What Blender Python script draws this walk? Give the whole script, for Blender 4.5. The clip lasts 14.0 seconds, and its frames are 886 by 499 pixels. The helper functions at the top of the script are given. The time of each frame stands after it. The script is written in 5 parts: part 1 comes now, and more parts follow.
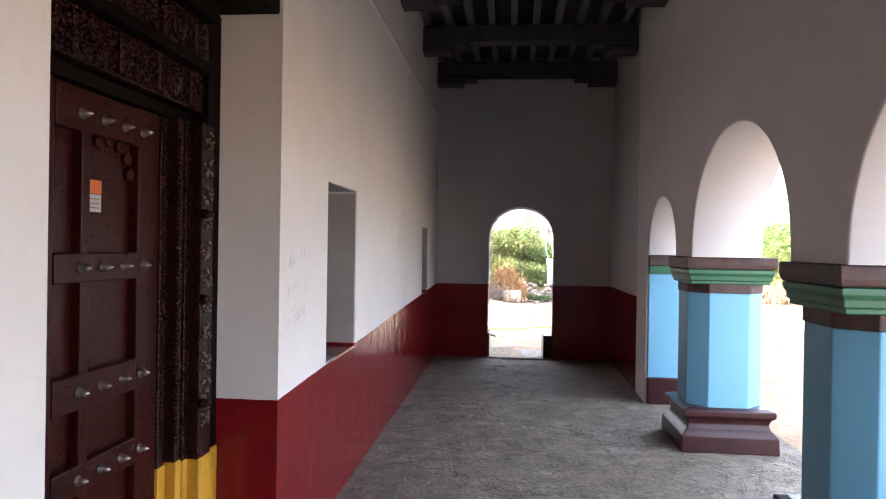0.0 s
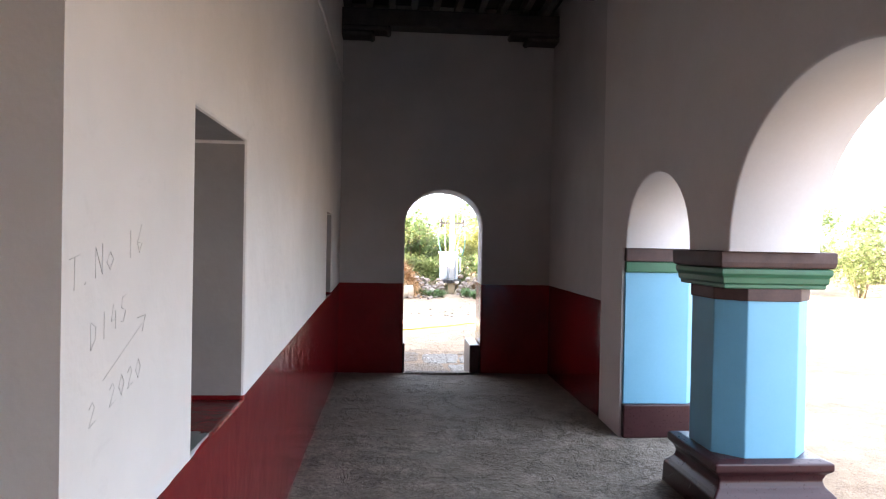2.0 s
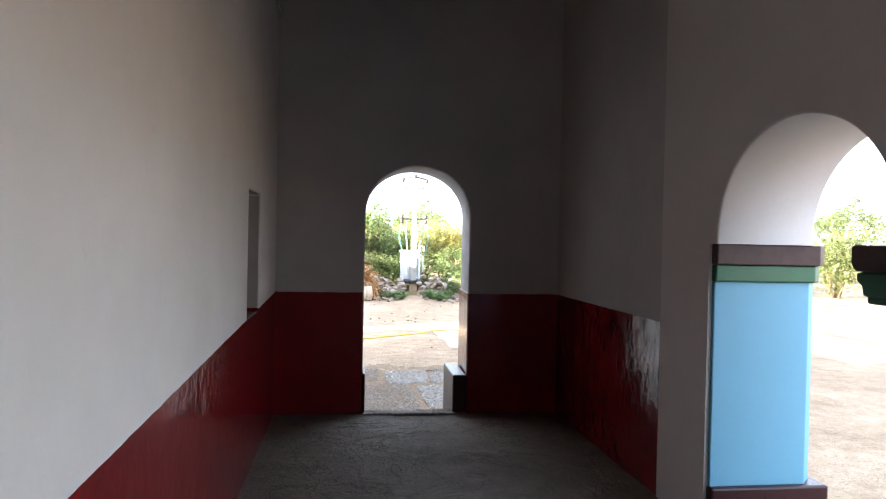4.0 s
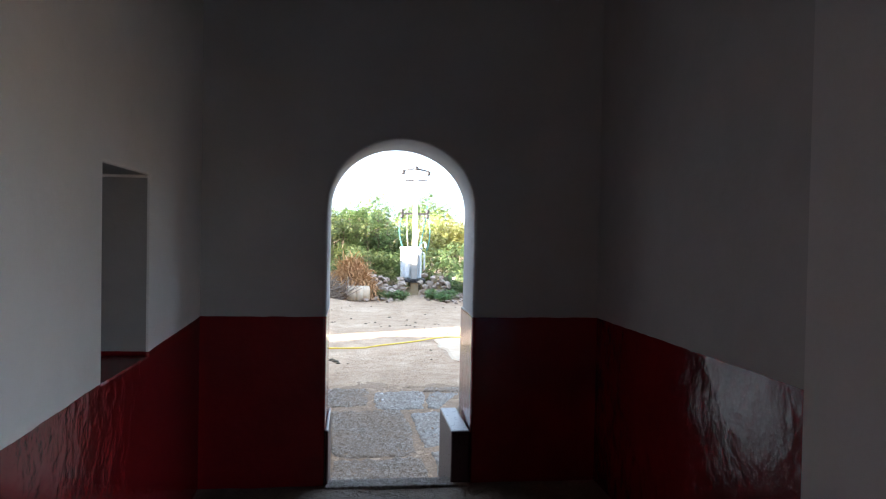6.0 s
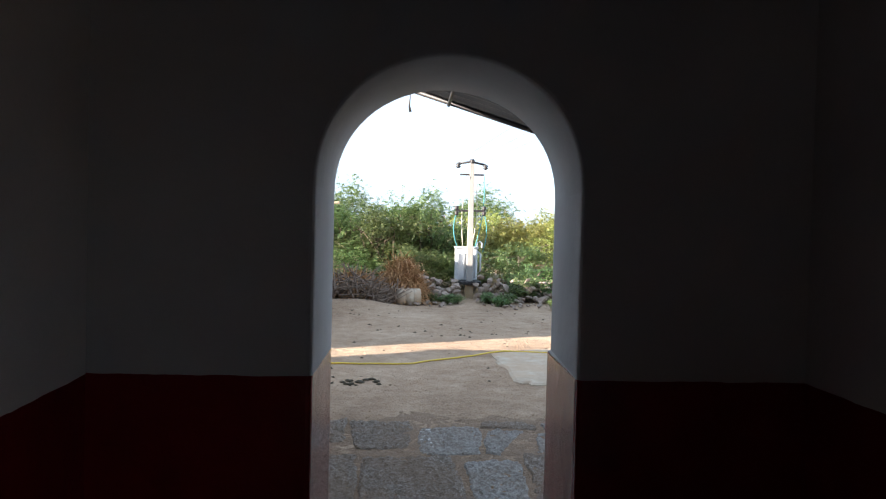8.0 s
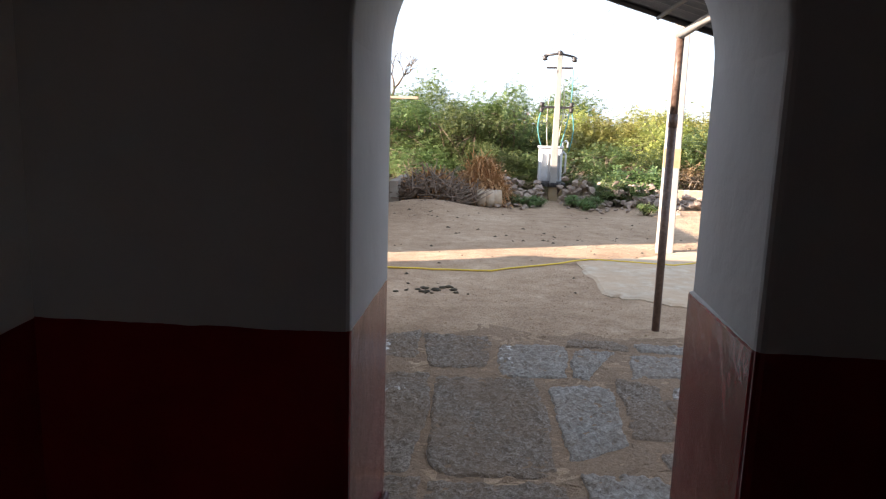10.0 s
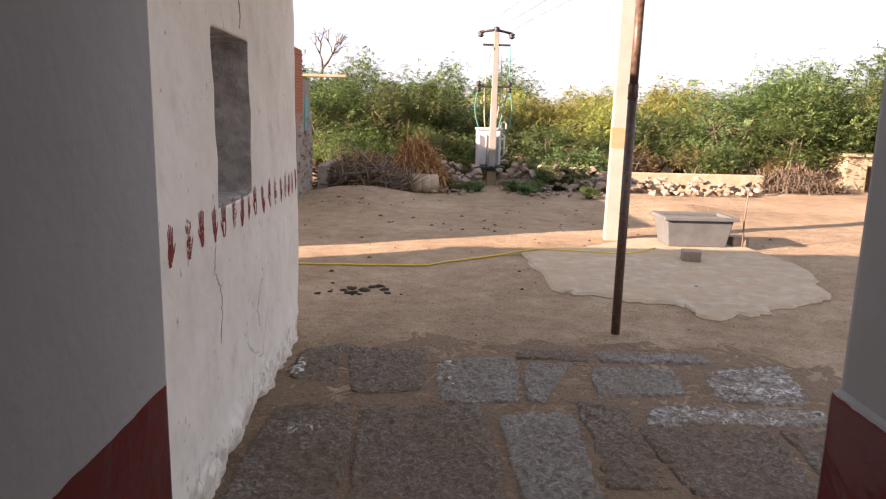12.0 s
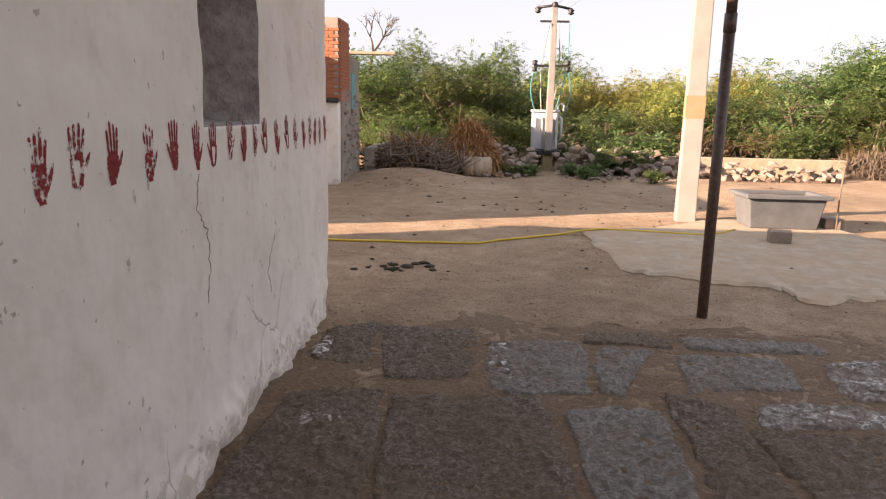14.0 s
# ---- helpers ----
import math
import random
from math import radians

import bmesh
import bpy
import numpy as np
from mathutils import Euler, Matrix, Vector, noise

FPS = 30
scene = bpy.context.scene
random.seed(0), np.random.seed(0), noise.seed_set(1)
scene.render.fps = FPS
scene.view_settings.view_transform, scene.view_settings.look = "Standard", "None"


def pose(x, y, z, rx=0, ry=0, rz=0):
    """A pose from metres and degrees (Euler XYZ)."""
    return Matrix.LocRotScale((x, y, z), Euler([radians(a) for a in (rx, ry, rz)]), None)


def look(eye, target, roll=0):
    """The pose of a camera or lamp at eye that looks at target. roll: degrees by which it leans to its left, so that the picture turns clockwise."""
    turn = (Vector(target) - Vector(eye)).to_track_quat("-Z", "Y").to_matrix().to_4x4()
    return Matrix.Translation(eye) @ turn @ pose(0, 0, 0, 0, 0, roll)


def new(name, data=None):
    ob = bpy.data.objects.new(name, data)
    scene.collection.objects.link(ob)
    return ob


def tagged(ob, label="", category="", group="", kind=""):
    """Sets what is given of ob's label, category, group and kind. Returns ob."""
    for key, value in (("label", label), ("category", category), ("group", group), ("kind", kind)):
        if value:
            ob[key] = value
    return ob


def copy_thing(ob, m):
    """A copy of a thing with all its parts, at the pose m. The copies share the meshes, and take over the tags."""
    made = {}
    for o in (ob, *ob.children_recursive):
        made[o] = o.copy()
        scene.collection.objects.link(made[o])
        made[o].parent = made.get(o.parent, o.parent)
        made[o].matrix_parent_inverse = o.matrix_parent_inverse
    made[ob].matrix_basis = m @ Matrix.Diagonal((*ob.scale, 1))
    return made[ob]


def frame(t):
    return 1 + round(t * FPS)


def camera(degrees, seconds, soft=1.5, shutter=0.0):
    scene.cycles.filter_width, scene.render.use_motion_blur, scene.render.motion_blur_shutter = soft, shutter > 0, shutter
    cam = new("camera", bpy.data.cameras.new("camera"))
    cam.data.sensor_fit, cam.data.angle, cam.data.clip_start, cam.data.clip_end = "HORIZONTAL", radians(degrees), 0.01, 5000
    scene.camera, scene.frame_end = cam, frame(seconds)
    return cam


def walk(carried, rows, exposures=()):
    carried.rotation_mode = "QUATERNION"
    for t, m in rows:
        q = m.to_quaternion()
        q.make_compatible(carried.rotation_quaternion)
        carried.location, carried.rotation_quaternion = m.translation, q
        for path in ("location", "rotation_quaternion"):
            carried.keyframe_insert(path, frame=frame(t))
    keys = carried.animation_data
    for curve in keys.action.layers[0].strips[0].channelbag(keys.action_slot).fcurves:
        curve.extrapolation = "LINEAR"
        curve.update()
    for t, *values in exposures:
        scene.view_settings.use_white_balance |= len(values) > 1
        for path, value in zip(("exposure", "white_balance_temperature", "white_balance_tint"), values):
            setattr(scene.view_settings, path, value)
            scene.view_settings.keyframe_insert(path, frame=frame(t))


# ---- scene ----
cam = camera(64.5, 14.0, 1.2)
PATH = [
    (0, (2.499, 0.257, 1.538), (2.305, 2.247, 1.53), 0.9),
    (0.5, (2.382, 0.747, 1.537), (2.216, 2.74, 1.531), 0.9),
    (1, (2.297, 1.19, 1.548), (2.217, 3.188, 1.533), 1.0),
    (1.5, (2.167, 1.631, 1.532), (2.186, 3.631, 1.514), 1.0),
    (2, (2.037, 2.06, 1.513), (2.184, 4.054, 1.49), 1.1),
    (2.5, (1.974, 2.6, 1.403), (2.183, 4.589, 1.378), 1.0),
    (3, (1.937, 3.097, 1.392), (2.181, 5.082, 1.366), 0.9),
    (3.5, (1.981, 3.642, 1.432), (2.248, 5.624, 1.408), 1.2),
    (6, (2.339, 5.826, 1.528), (2.593, 7.809, 1.487), 1.1),
    (6.5, (2.404, 6.311, 1.503), (2.626, 8.298, 1.459), 1.1),
    (7, (2.465, 6.808, 1.507), (2.675, 8.796, 1.46), 1.3),
    (7.5, (2.519, 7.29, 1.51), (2.653, 9.285, 1.463), 1.3),
    (8, (2.498, 7.741, 1.512), (2.596, 9.738, 1.465), 1.4),
    (8.2, (2.497, 7.916, 1.495), (2.558, 9.915, 1.444), 1.5),
    (10.3, (2.481, 8.655, 1.473), (2.359, 10.62, 1.119), 1.8),
    (10.5, (2.492, 8.731, 1.457), (2.402, 10.697, 1.103), 1.6),
    (11, (2.527, 9.055, 1.438), (2.502, 11.021, 1.075), 1.6),
    (11.5, (2.539, 9.404, 1.413), (2.533, 11.37, 1.045), 1.5),
    (12, (2.527, 9.761, 1.386), (2.583, 11.725, 1.012), 1.5),
    (12.5, (2.56, 10.034, 1.263), (2.614, 11.997, 0.885), 1.5),
    (13, (2.564, 10.223, 1.129), (2.614, 12.186, 0.751), 1.5),
    (13.5, (2.57, 10.472, 1.008), (2.585, 12.435, 0.627), 1.5),
    (14, (2.549, 10.685, 0.939), (2.458, 12.645, 0.554), 1.3),
]
walk(cam, [(t, look(eye, target, roll)) for t, eye, target, roll in PATH],
     [(0.0, 4.82, 6950, 20), (1.5, 4.7, 6950, 18), (3.0, 4.56, 6900, 20), (3.7, 4.34, 6900, 16), (5.8, 3.95, 6300, 12), (6.5, 3.6, 6200, 10), (7.4, 2.95, 6250, 10), (8.2, 2.45, 6450, 12),
      (10.3, 2.56, 7150, 19), (11.0, 2.38, 7600, 23), (12.0, 2.14, 8200, 27), (14.0, 1.98, 8400, 28)])

# ---- world, sun ----
SUN_AZ, SUN_EL = 66.0, 17.5      # the light travels 66 degrees to the right of +y
world = bpy.data.worlds.new("sky")
scene.world = world
world.use_nodes = True
sky = world.node_tree.nodes.new("ShaderNodeTexSky")
sky.sky_type, sky.sun_disc = "NISHITA", False
sky.sun_elevation, sky.sun_rotation = radians(SUN_EL), radians(SUN_AZ + 180)
sky.air_density, sky.dust_density, sky.ozone_density = 1.0, 0.45, 1.0
bg = world.node_tree.nodes["Background"]
bg.inputs["Strength"].default_value = 0.15
haze = world.node_tree.nodes.new("ShaderNodeMix")
haze.data_type = "RGBA"
haze.inputs["Factor"].default_value = 0.94
[world.node_tree.links.new(sky.outputs[0], i) for i in haze.inputs if i.name == "A" and i.type == "RGBA"]
for i in haze.inputs:
    if i.name == "B" and i.type == "RGBA":
        i.default_value = (1.18, 1.50, 1.92, 1)
[world.node_tree.links.new(o, bg.inputs["Color"]) for o in haze.outputs if o.type == "RGBA"]
sun_data = bpy.data.lights.new("sun", "SUN")
sun_data.energy, sun_data.angle, sun_data.color = 4.3, radians(0.6), (1.0, 0.90, 0.78)
sun = new("sun", sun_data)
el, az = radians(SUN_EL), radians(SUN_AZ)
sun.matrix_world = look((0, 0, 40), Vector((0, 0, 40)) + Vector((math.sin(az) * math.cos(el), math.cos(az) * math.cos(el), -math.sin(el))))

# ---- the plan, in metres ----
XL, XR, YD = 1.455, 3.855, 10.074          # left wall, arcade wall, far wall
G = -0.664                                  # yard level below the veranda floor
ZC, ZR = 4.06, 4.55                         # ceiling boards, roof top
TW, TF = 0.52, 0.60                         # thickness of arcade and end wall
DX0, DX1, DSPR, DTOP = 2.188, 3.075, 1.66, 2.10   # arched doorway


# ---- materials ----
def nodes_of(name):
    m = bpy.data.materials.new(name)
    m.use_nodes = True
    nt = m.node_tree
    return m, nt, nt.nodes["Principled BSDF"]


def add(nt, kind, **kw):
    n = nt.nodes.new(kind)
    for k, v in kw.items():
        n.inputs[k].default_value = v
    return n


def noise_node(nt, scale, detail=6.0, rough=0.6, vec=None, distortion=0.0):
    n = add(nt, "ShaderNodeTexNoise", Scale=scale, Detail=detail, Roughness=rough, Distortion=distortion)
    if vec is not None:
        nt.links.new(vec, n.inputs["Vector"])
    return n.outputs["Fac"]


def ramp(nt, fac, stops):
    r = nt.nodes.new("ShaderNodeValToRGB")
    el_ = r.color_ramp.elements
    while len(el_) < len(stops):
        el_.new(0.5)
    for e, (p, c) in zip(el_, stops):
        e.position = p
        e.color = (*c, 1) if len(c) == 3 else c
    nt.links.new(fac, r.inputs["Fac"])
    return r.outputs["Color"]


def mix(nt, fac, a, b, mode="MIX"):
    n = nt.nodes.new("ShaderNodeMix")
    n.data_type, n.blend_type = "RGBA", mode
    for sock, v in ((n.inputs["Factor"], fac), (n.inputs["A"], a), (n.inputs["B"], b)):
        if isinstance(v, (int, float)):
            sock.default_value = v
        elif isinstance(v, tuple):
            sock.default_value = (*v, 1)
        else:
            nt.links.new(v, sock)
    return n.outputs["Result"]


def calc(nt, op, a, b=0.0):
    n = nt.nodes.new("ShaderNodeMath")
    n.operation = op
    for sock, v in zip(n.inputs, (a, b)):
        if isinstance(v, (int, float)):
            sock.default_value = v
        else:
            nt.links.new(v, sock)
    return n.outputs[0]


def position(nt):
    g = nt.nodes.new("ShaderNodeNewGeometry")
    return g.outputs["Position"]


def bump(nt, bsdf, height, strength=0.3, dist=0.01, after=None):
    b = add(nt, "ShaderNodeBump", Strength=strength, Distance=dist)
    nt.links.new(height, b.inputs["Height"])
    if after is not None:
        nt.links.new(after, b.inputs["Normal"])
    nt.links.new(b.outputs["Normal"], bsdf.inputs["Normal"])
    return b.outputs["Normal"]


def surface(name, dark, light, scale=6.0, rough=0.7, grain=60.0, strength=0.25, dist=0.006, metal=0.0, spread=0.25, coat=0.0, use_object=False):
    """Mottled matter: two colours, a broad and a fine variation, fine relief."""
    m, nt, b = nodes_of(name)
    if use_object:
        pos = nt.nodes.new("ShaderNodeTexCoord").outputs["Object"]
    else:
        pos = position(nt)
    broad = noise_node(nt, scale, 5, 0.6, pos)
    fine = noise_node(nt, grain, 4, 0.65, pos)
    both = calc(nt, "ADD", calc(nt, "MULTIPLY", broad, 0.7), calc(nt, "MULTIPLY", fine, 0.3))
    col = ramp(nt, both, [(0.5 - spread, dark), (0.5 + spread, light)])
    nt.links.new(col, b.inputs["Base Color"])
    nt.links.new(calc(nt, "ADD", calc(nt, "MULTIPLY", fine, 0.2), rough - 0.1), b.inputs["Roughness"])
    b.inputs["Metallic"].default_value = metal
    b.inputs["Coat Weight"].default_value = coat
    bump(nt, b, both, strength, dist)
    return m


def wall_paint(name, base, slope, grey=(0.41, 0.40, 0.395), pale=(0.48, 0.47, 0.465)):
    """Whitewashed plaster above a glossy red dado whose top edge is painted by hand."""
    m, nt, b = nodes_of(name)
    pos = position(nt)
    sep = nt.nodes.new("ShaderNodeSeparateXYZ")
    nt.links.new(pos, sep.inputs[0])
    wob = noise_node(nt, 9.0, 3, 0.6, pos)
    edge = calc(nt, "ADD", calc(nt, "MULTIPLY", sep.outputs["Y"], slope), base)
    edge = calc(nt, "ADD", edge, calc(nt, "MULTIPLY", calc(nt, "SUBTRACT", wob, 0.5), 0.012))
    below = calc(nt, "LESS_THAN", sep.outputs["Z"], edge)
    broad = noise_node(nt, 1.6, 5, 0.6, pos)
    fine = noise_node(nt, 35.0, 5, 0.7, pos)
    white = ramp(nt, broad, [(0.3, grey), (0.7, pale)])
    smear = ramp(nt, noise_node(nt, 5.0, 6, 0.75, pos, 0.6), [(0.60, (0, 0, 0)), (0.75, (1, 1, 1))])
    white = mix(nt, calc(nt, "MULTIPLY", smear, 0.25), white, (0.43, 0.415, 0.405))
    red = ramp(nt, noise_node(nt, 3.0, 6, 0.7, pos), [(0.3, (0.13, 0.006, 0.009)), (0.7, (0.19, 0.010, 0.012))])
    scuff = ramp(nt, noise_node(nt, 14.0, 6, 0.8, pos), [(0.66, (0, 0, 0)), (0.74, (1, 1, 1))])
    red = mix(nt, calc(nt, "MULTIPLY", scuff, 0.35), red, (0.10, 0.012, 0.012))
    nt.links.new(mix(nt, below, white, red), b.inputs["Base Color"])
    gloss = calc(nt, "ADD", calc(nt, "MULTIPLY", fine, 0.12), 0.04)
    rough = calc(nt, "ADD", calc(nt, "MULTIPLY", below, calc(nt, "SUBTRACT", gloss, 0.85)), 0.85)
    nt.links.new(rough, b.inputs["Roughness"])
    lump = calc(nt, "MULTIPLY", noise_node(nt, 11.0, 3, 0.5, pos, 0.4), 0.35)
    h = calc(nt, "ADD", calc(nt, "ADD", noise_node(nt, 5.0, 4, 0.5, pos), lump), calc(nt, "MULTIPLY", fine, 0.12))
    bump(nt, b, h, 0.34, 0.02)
    return m


# Left wall is paler than the others: its stronger light is put into the colour.
M_LEFT = wall_paint("lit_whitewash_over_red_dado_left", 0.735, 0.0285, (0.61, 0.595, 0.577), (0.69, 0.675, 0.66))
# Niche plaster far darker than the wall: the recess shade is in its colour.
M_NICHE = wall_paint("shaded_niche_plaster", 0.736, 0.0285, (0.27, 0.26, 0.255), (0.36, 0.35, 0.345))
# End and right walls are greyer: the hall's dimming is put into the whitewash.
M_WALL = wall_paint("dimmed_whitewash_over_red_dado", 1.026, 0.0)
M_WHITE = surface("whitewash", (0.56, 0.54, 0.53), (0.64, 0.625, 0.615), 2.0, 0.85, 40.0, 0.25, 0.012)


def lime_wall():
    """Many coats of lime over mud: hollows, hairline cracks, scuffs, grey streaks."""
    m, nt, b = nodes_of("lime_washed_mud_wall")
    pos = position(nt)
    broad = noise_node(nt, 1.4, 5, 0.6, pos)
    mid = noise_node(nt, 7.0, 6, 0.7, pos)
    fine = noise_node(nt, 40.0, 5, 0.7, pos)
    col = ramp(nt, calc(nt, "ADD", calc(nt, "MULTIPLY", broad, 0.6), calc(nt, "MULTIPLY", mid, 0.4)),
               [(0.34, (0.76, 0.70, 0.62)), (0.5, (0.85, 0.80, 0.725)), (0.66, (0.88, 0.84, 0.77))])
    st = nt.nodes.new("ShaderNodeMapping")
    st.inputs["Scale"].default_value = (1.0, 1.0, 0.8)
    nt.links.new(pos, st.inputs["Vector"])
    nicks = ramp(nt, noise_node(nt, 19.0, 3, 0.5, st.outputs[0]), [(0.285, (1, 1, 1)), (0.30, (0, 0, 0))])
    col = mix(nt, calc(nt, "MULTIPLY", nicks, 0.5), col, (0.26, 0.22, 0.19))
    v = nt.nodes.new("ShaderNodeTexVoronoi")
    v.feature = "DISTANCE_TO_EDGE"
    v.inputs["Scale"].default_value = 1.3
    warp = nt.nodes.new("ShaderNodeMix")
    warp.data_type = "VECTOR"
    warp.inputs["Factor"].default_value = 0.25
    nt.links.new(st.outputs[0], warp.inputs["A"])
    nz = add(nt, "ShaderNodeTexNoise", Scale=3.0, Detail=5.0)
    nt.links.new(pos, nz.inputs["Vector"])
    nt.links.new(nz.outputs["Color"], warp.inputs["B"])
    nt.links.new(warp.outputs["Result"], v.inputs["Vector"])
    crack = ramp(nt, v.outputs["Distance"], [(0.0, (1, 1, 1)), (0.006, (0, 0, 0))])
    where = ramp(nt, noise_node(nt, 0.8, 2, 0.5, pos), [(0.58, (0, 0, 0)), (0.64, (1, 1, 1))])
    crack = calc(nt, "MULTIPLY", crack, where)
    col = mix(nt, calc(nt, "MULTIPLY", crack, 0.5), col, (0.2, 0.17, 0.15))
    sep = nt.nodes.new("ShaderNodeSeparateXYZ")
    nt.links.new(pos, sep.inputs[0])
    foot = calc(nt, "LESS_THAN", sep.outputs["Z"], calc(nt, "ADD", calc(nt, "MULTIPLY", mid, 1.1), -0.664 - 0.47))
    patch = ramp(nt, noise_node(nt, 2.6, 4, 0.6, pos), [(0.60, (0, 0, 0)), (0.72, (1, 1, 1))])
    col = mix(nt, calc(nt, "MULTIPLY", patch, 0.35), col, (0.52, 0.47, 0.42))
    col = mix(nt, calc(nt, "MULTIPLY", foot, 0.6), col, (0.55, 0.46, 0.38))
    nt.links.new(col, b.inputs["Base Color"])
    b.inputs["Roughness"].default_value = 0.92
    soft = noise_node(nt, 4.5, 2.5, 0.45, pos)
    h = calc(nt, "ADD", calc(nt, "ADD", soft, calc(nt, "MULTIPLY", fine, 0.045)), calc(nt, "MULTIPLY", calc(nt, "ADD", crack, calc(nt, "ADD", nicks, foot)), -0.30))
    bump(nt, b, h, 0.75, 0.026)
    return m


def rough_stone(name, dark, mid_col, light, dust, scale=16.0, relief=0.03, dusty=0.5, hard=0.10):
    """Hewn stone: pitted relief, its shading deepened in the colour by dark pits and pale crests, earth lying in the
    hollows.
    """
    m, nt, b = nodes_of(name)
    pos = position(nt)
    broad = noise_node(nt, 1.7, 5, 0.6, pos)
    pit = noise_node(nt, scale, 4, 0.55, pos, 0.6)
    fine = noise_node(nt, scale * 5, 4, 0.7, pos)
    f = calc(nt, "ADD", calc(nt, "MULTIPLY", pit, 0.72), calc(nt, "MULTIPLY", fine, 0.28))
    col = ramp(nt, f, [(0.5 - hard, dark), (0.5, mid_col), (0.5 + hard, light)])
    cover = ramp(nt, calc(nt, "ADD", calc(nt, "MULTIPLY", broad, 0.7), calc(nt, "MULTIPLY", pit, 0.3)), [(0.44, (1, 1, 1)), (0.60, (0, 0, 0))])
    col = mix(nt, calc(nt, "MULTIPLY", cover, dusty), col, dust)
    nt.links.new(col, b.inputs["Base Color"])
    b.inputs["Roughness"].default_value = 0.9
    bump(nt, b, f, 0.9, relief)
    return m


def floor_stone():
    """Trodden stone and broken mortar: pebbly relief, worn bare patches, dust in the hollows."""
    m, nt, b = nodes_of("rough_stone_floor")
    pos = position(nt)
    broad = noise_node(nt, 0.9, 5, 0.6, pos)
    mid = noise_node(nt, 5.0, 6, 0.65, pos, 0.3)
    grit = noise_node(nt, 34.0, 4, 0.65, pos)
    v = add(nt, "ShaderNodeTexVoronoi", Scale=26.0)
    nt.links.new(pos, v.inputs["Vector"])
    f = calc(nt, "ADD", calc(nt, "MULTIPLY", mid, 0.55), calc(nt, "MULTIPLY", grit, 0.45))
    col = ramp(nt, f, [(0.36, (0.092, 0.070, 0.053)), (0.5, (0.190, 0.153, 0.120)), (0.64, (0.32, 0.268, 0.218))])
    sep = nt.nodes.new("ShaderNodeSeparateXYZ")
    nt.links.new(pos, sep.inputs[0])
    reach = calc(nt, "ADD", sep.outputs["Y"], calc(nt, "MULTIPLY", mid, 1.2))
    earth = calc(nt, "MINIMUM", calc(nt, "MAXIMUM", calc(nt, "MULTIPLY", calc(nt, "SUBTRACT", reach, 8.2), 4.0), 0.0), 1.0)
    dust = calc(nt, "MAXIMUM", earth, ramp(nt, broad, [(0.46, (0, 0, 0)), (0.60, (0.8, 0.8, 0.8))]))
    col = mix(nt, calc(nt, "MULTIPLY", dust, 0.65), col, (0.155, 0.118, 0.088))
    chips = ramp(nt, noise_node(nt, 48.0, 3, 0.5, pos), [(0.67, (0, 0, 0)), (0.71, (1, 1, 1))])
    col = mix(nt, calc(nt, "MULTIPLY", chips, 0.5), col, (0.34, 0.31, 0.28))
    cut = ramp(nt, noise_node(nt, 1.6, 6, 0.7, pos, 0.8), [(0.485, (0, 0, 0)), (0.5, (1, 1, 1)), (0.515, (0, 0, 0))])
    col = mix(nt, calc(nt, "MULTIPLY", cut, 0.35), col, (0.05, 0.04, 0.032))
    nt.links.new(col, b.inputs["Base Color"])
    b.inputs["Roughness"].default_value = 0.82
    rough_patch = ramp(nt, noise_node(nt, 0.7, 4, 0.6, pos), [(0.42, (0.25, 0.25, 0.25)), (0.56, (1, 1, 1))])
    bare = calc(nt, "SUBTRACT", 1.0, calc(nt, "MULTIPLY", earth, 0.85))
    peb = calc(nt, "MULTIPLY", calc(nt, "SUBTRACT", 0.6, v.outputs["Distance"]), calc(nt, "MULTIPLY", calc(nt, "MULTIPLY", rough_patch, bare), 0.16))
    worn = noise_node(nt, 9.0, 5, 0.75, pos, 1.2)
    h = calc(nt, "ADD", calc(nt, "ADD", f, calc(nt, "MULTIPLY", worn, 0.8)), calc(nt, "ADD", peb, calc(nt, "MULTIPLY", cut, -0.3)))
    bump(nt, b, h, 0.9, 0.035)
    return m


M_LIME = lime_wall()
# Grey plaster whose wide mottle paints the light and shade of its lumps.
M_RECESS = surface("grey_mud_plaster_lump_shade", (0.20, 0.18, 0.165), (0.60, 0.56, 0.53), 7.0, 0.95, 18.0, 1.0, 0.08, spread=0.2)
M_BLUE = surface("sky_blue_paint", (0.115, 0.36, 0.51), (0.15, 0.41, 0.57), 2.0, 0.5, 50.0, 0.12, 0.004)
M_BROWN = surface("brown_gloss_paint", (0.030, 0.008, 0.010), (0.055, 0.016, 0.018), 4.0, 0.30, 60.0, 0.2, 0.004)
M_CAPBROWN = surface("faded_brown_paint", (0.034, 0.017, 0.016), (0.10, 0.056, 0.050), 8.0, 0.55, 70.0, 0.4, 0.006)
M_GREEN = surface("green_paint", (0.008, 0.085, 0.040), (0.018, 0.135, 0.066), 5.0, 0.45, 60.0, 0.2, 0.004)
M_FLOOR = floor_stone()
M_DARKWOOD = surface("sooty_old_wood", (0.014, 0.012, 0.012), (0.075, 0.066, 0.062), 5.0, 0.7, 40.0, 0.5, 0.01)
M_BOARD = surface("sooty_ceiling_board", (0.010, 0.009, 0.009), (0.04, 0.034, 0.032), 5.0, 0.85, 40.0, 0.4, 0.008)
M_JOIST = surface("grey_worn_joist", (0.09, 0.083, 0.078), (0.19, 0.175, 0.165), 5.0, 0.8, 40.0, 0.4, 0.008)


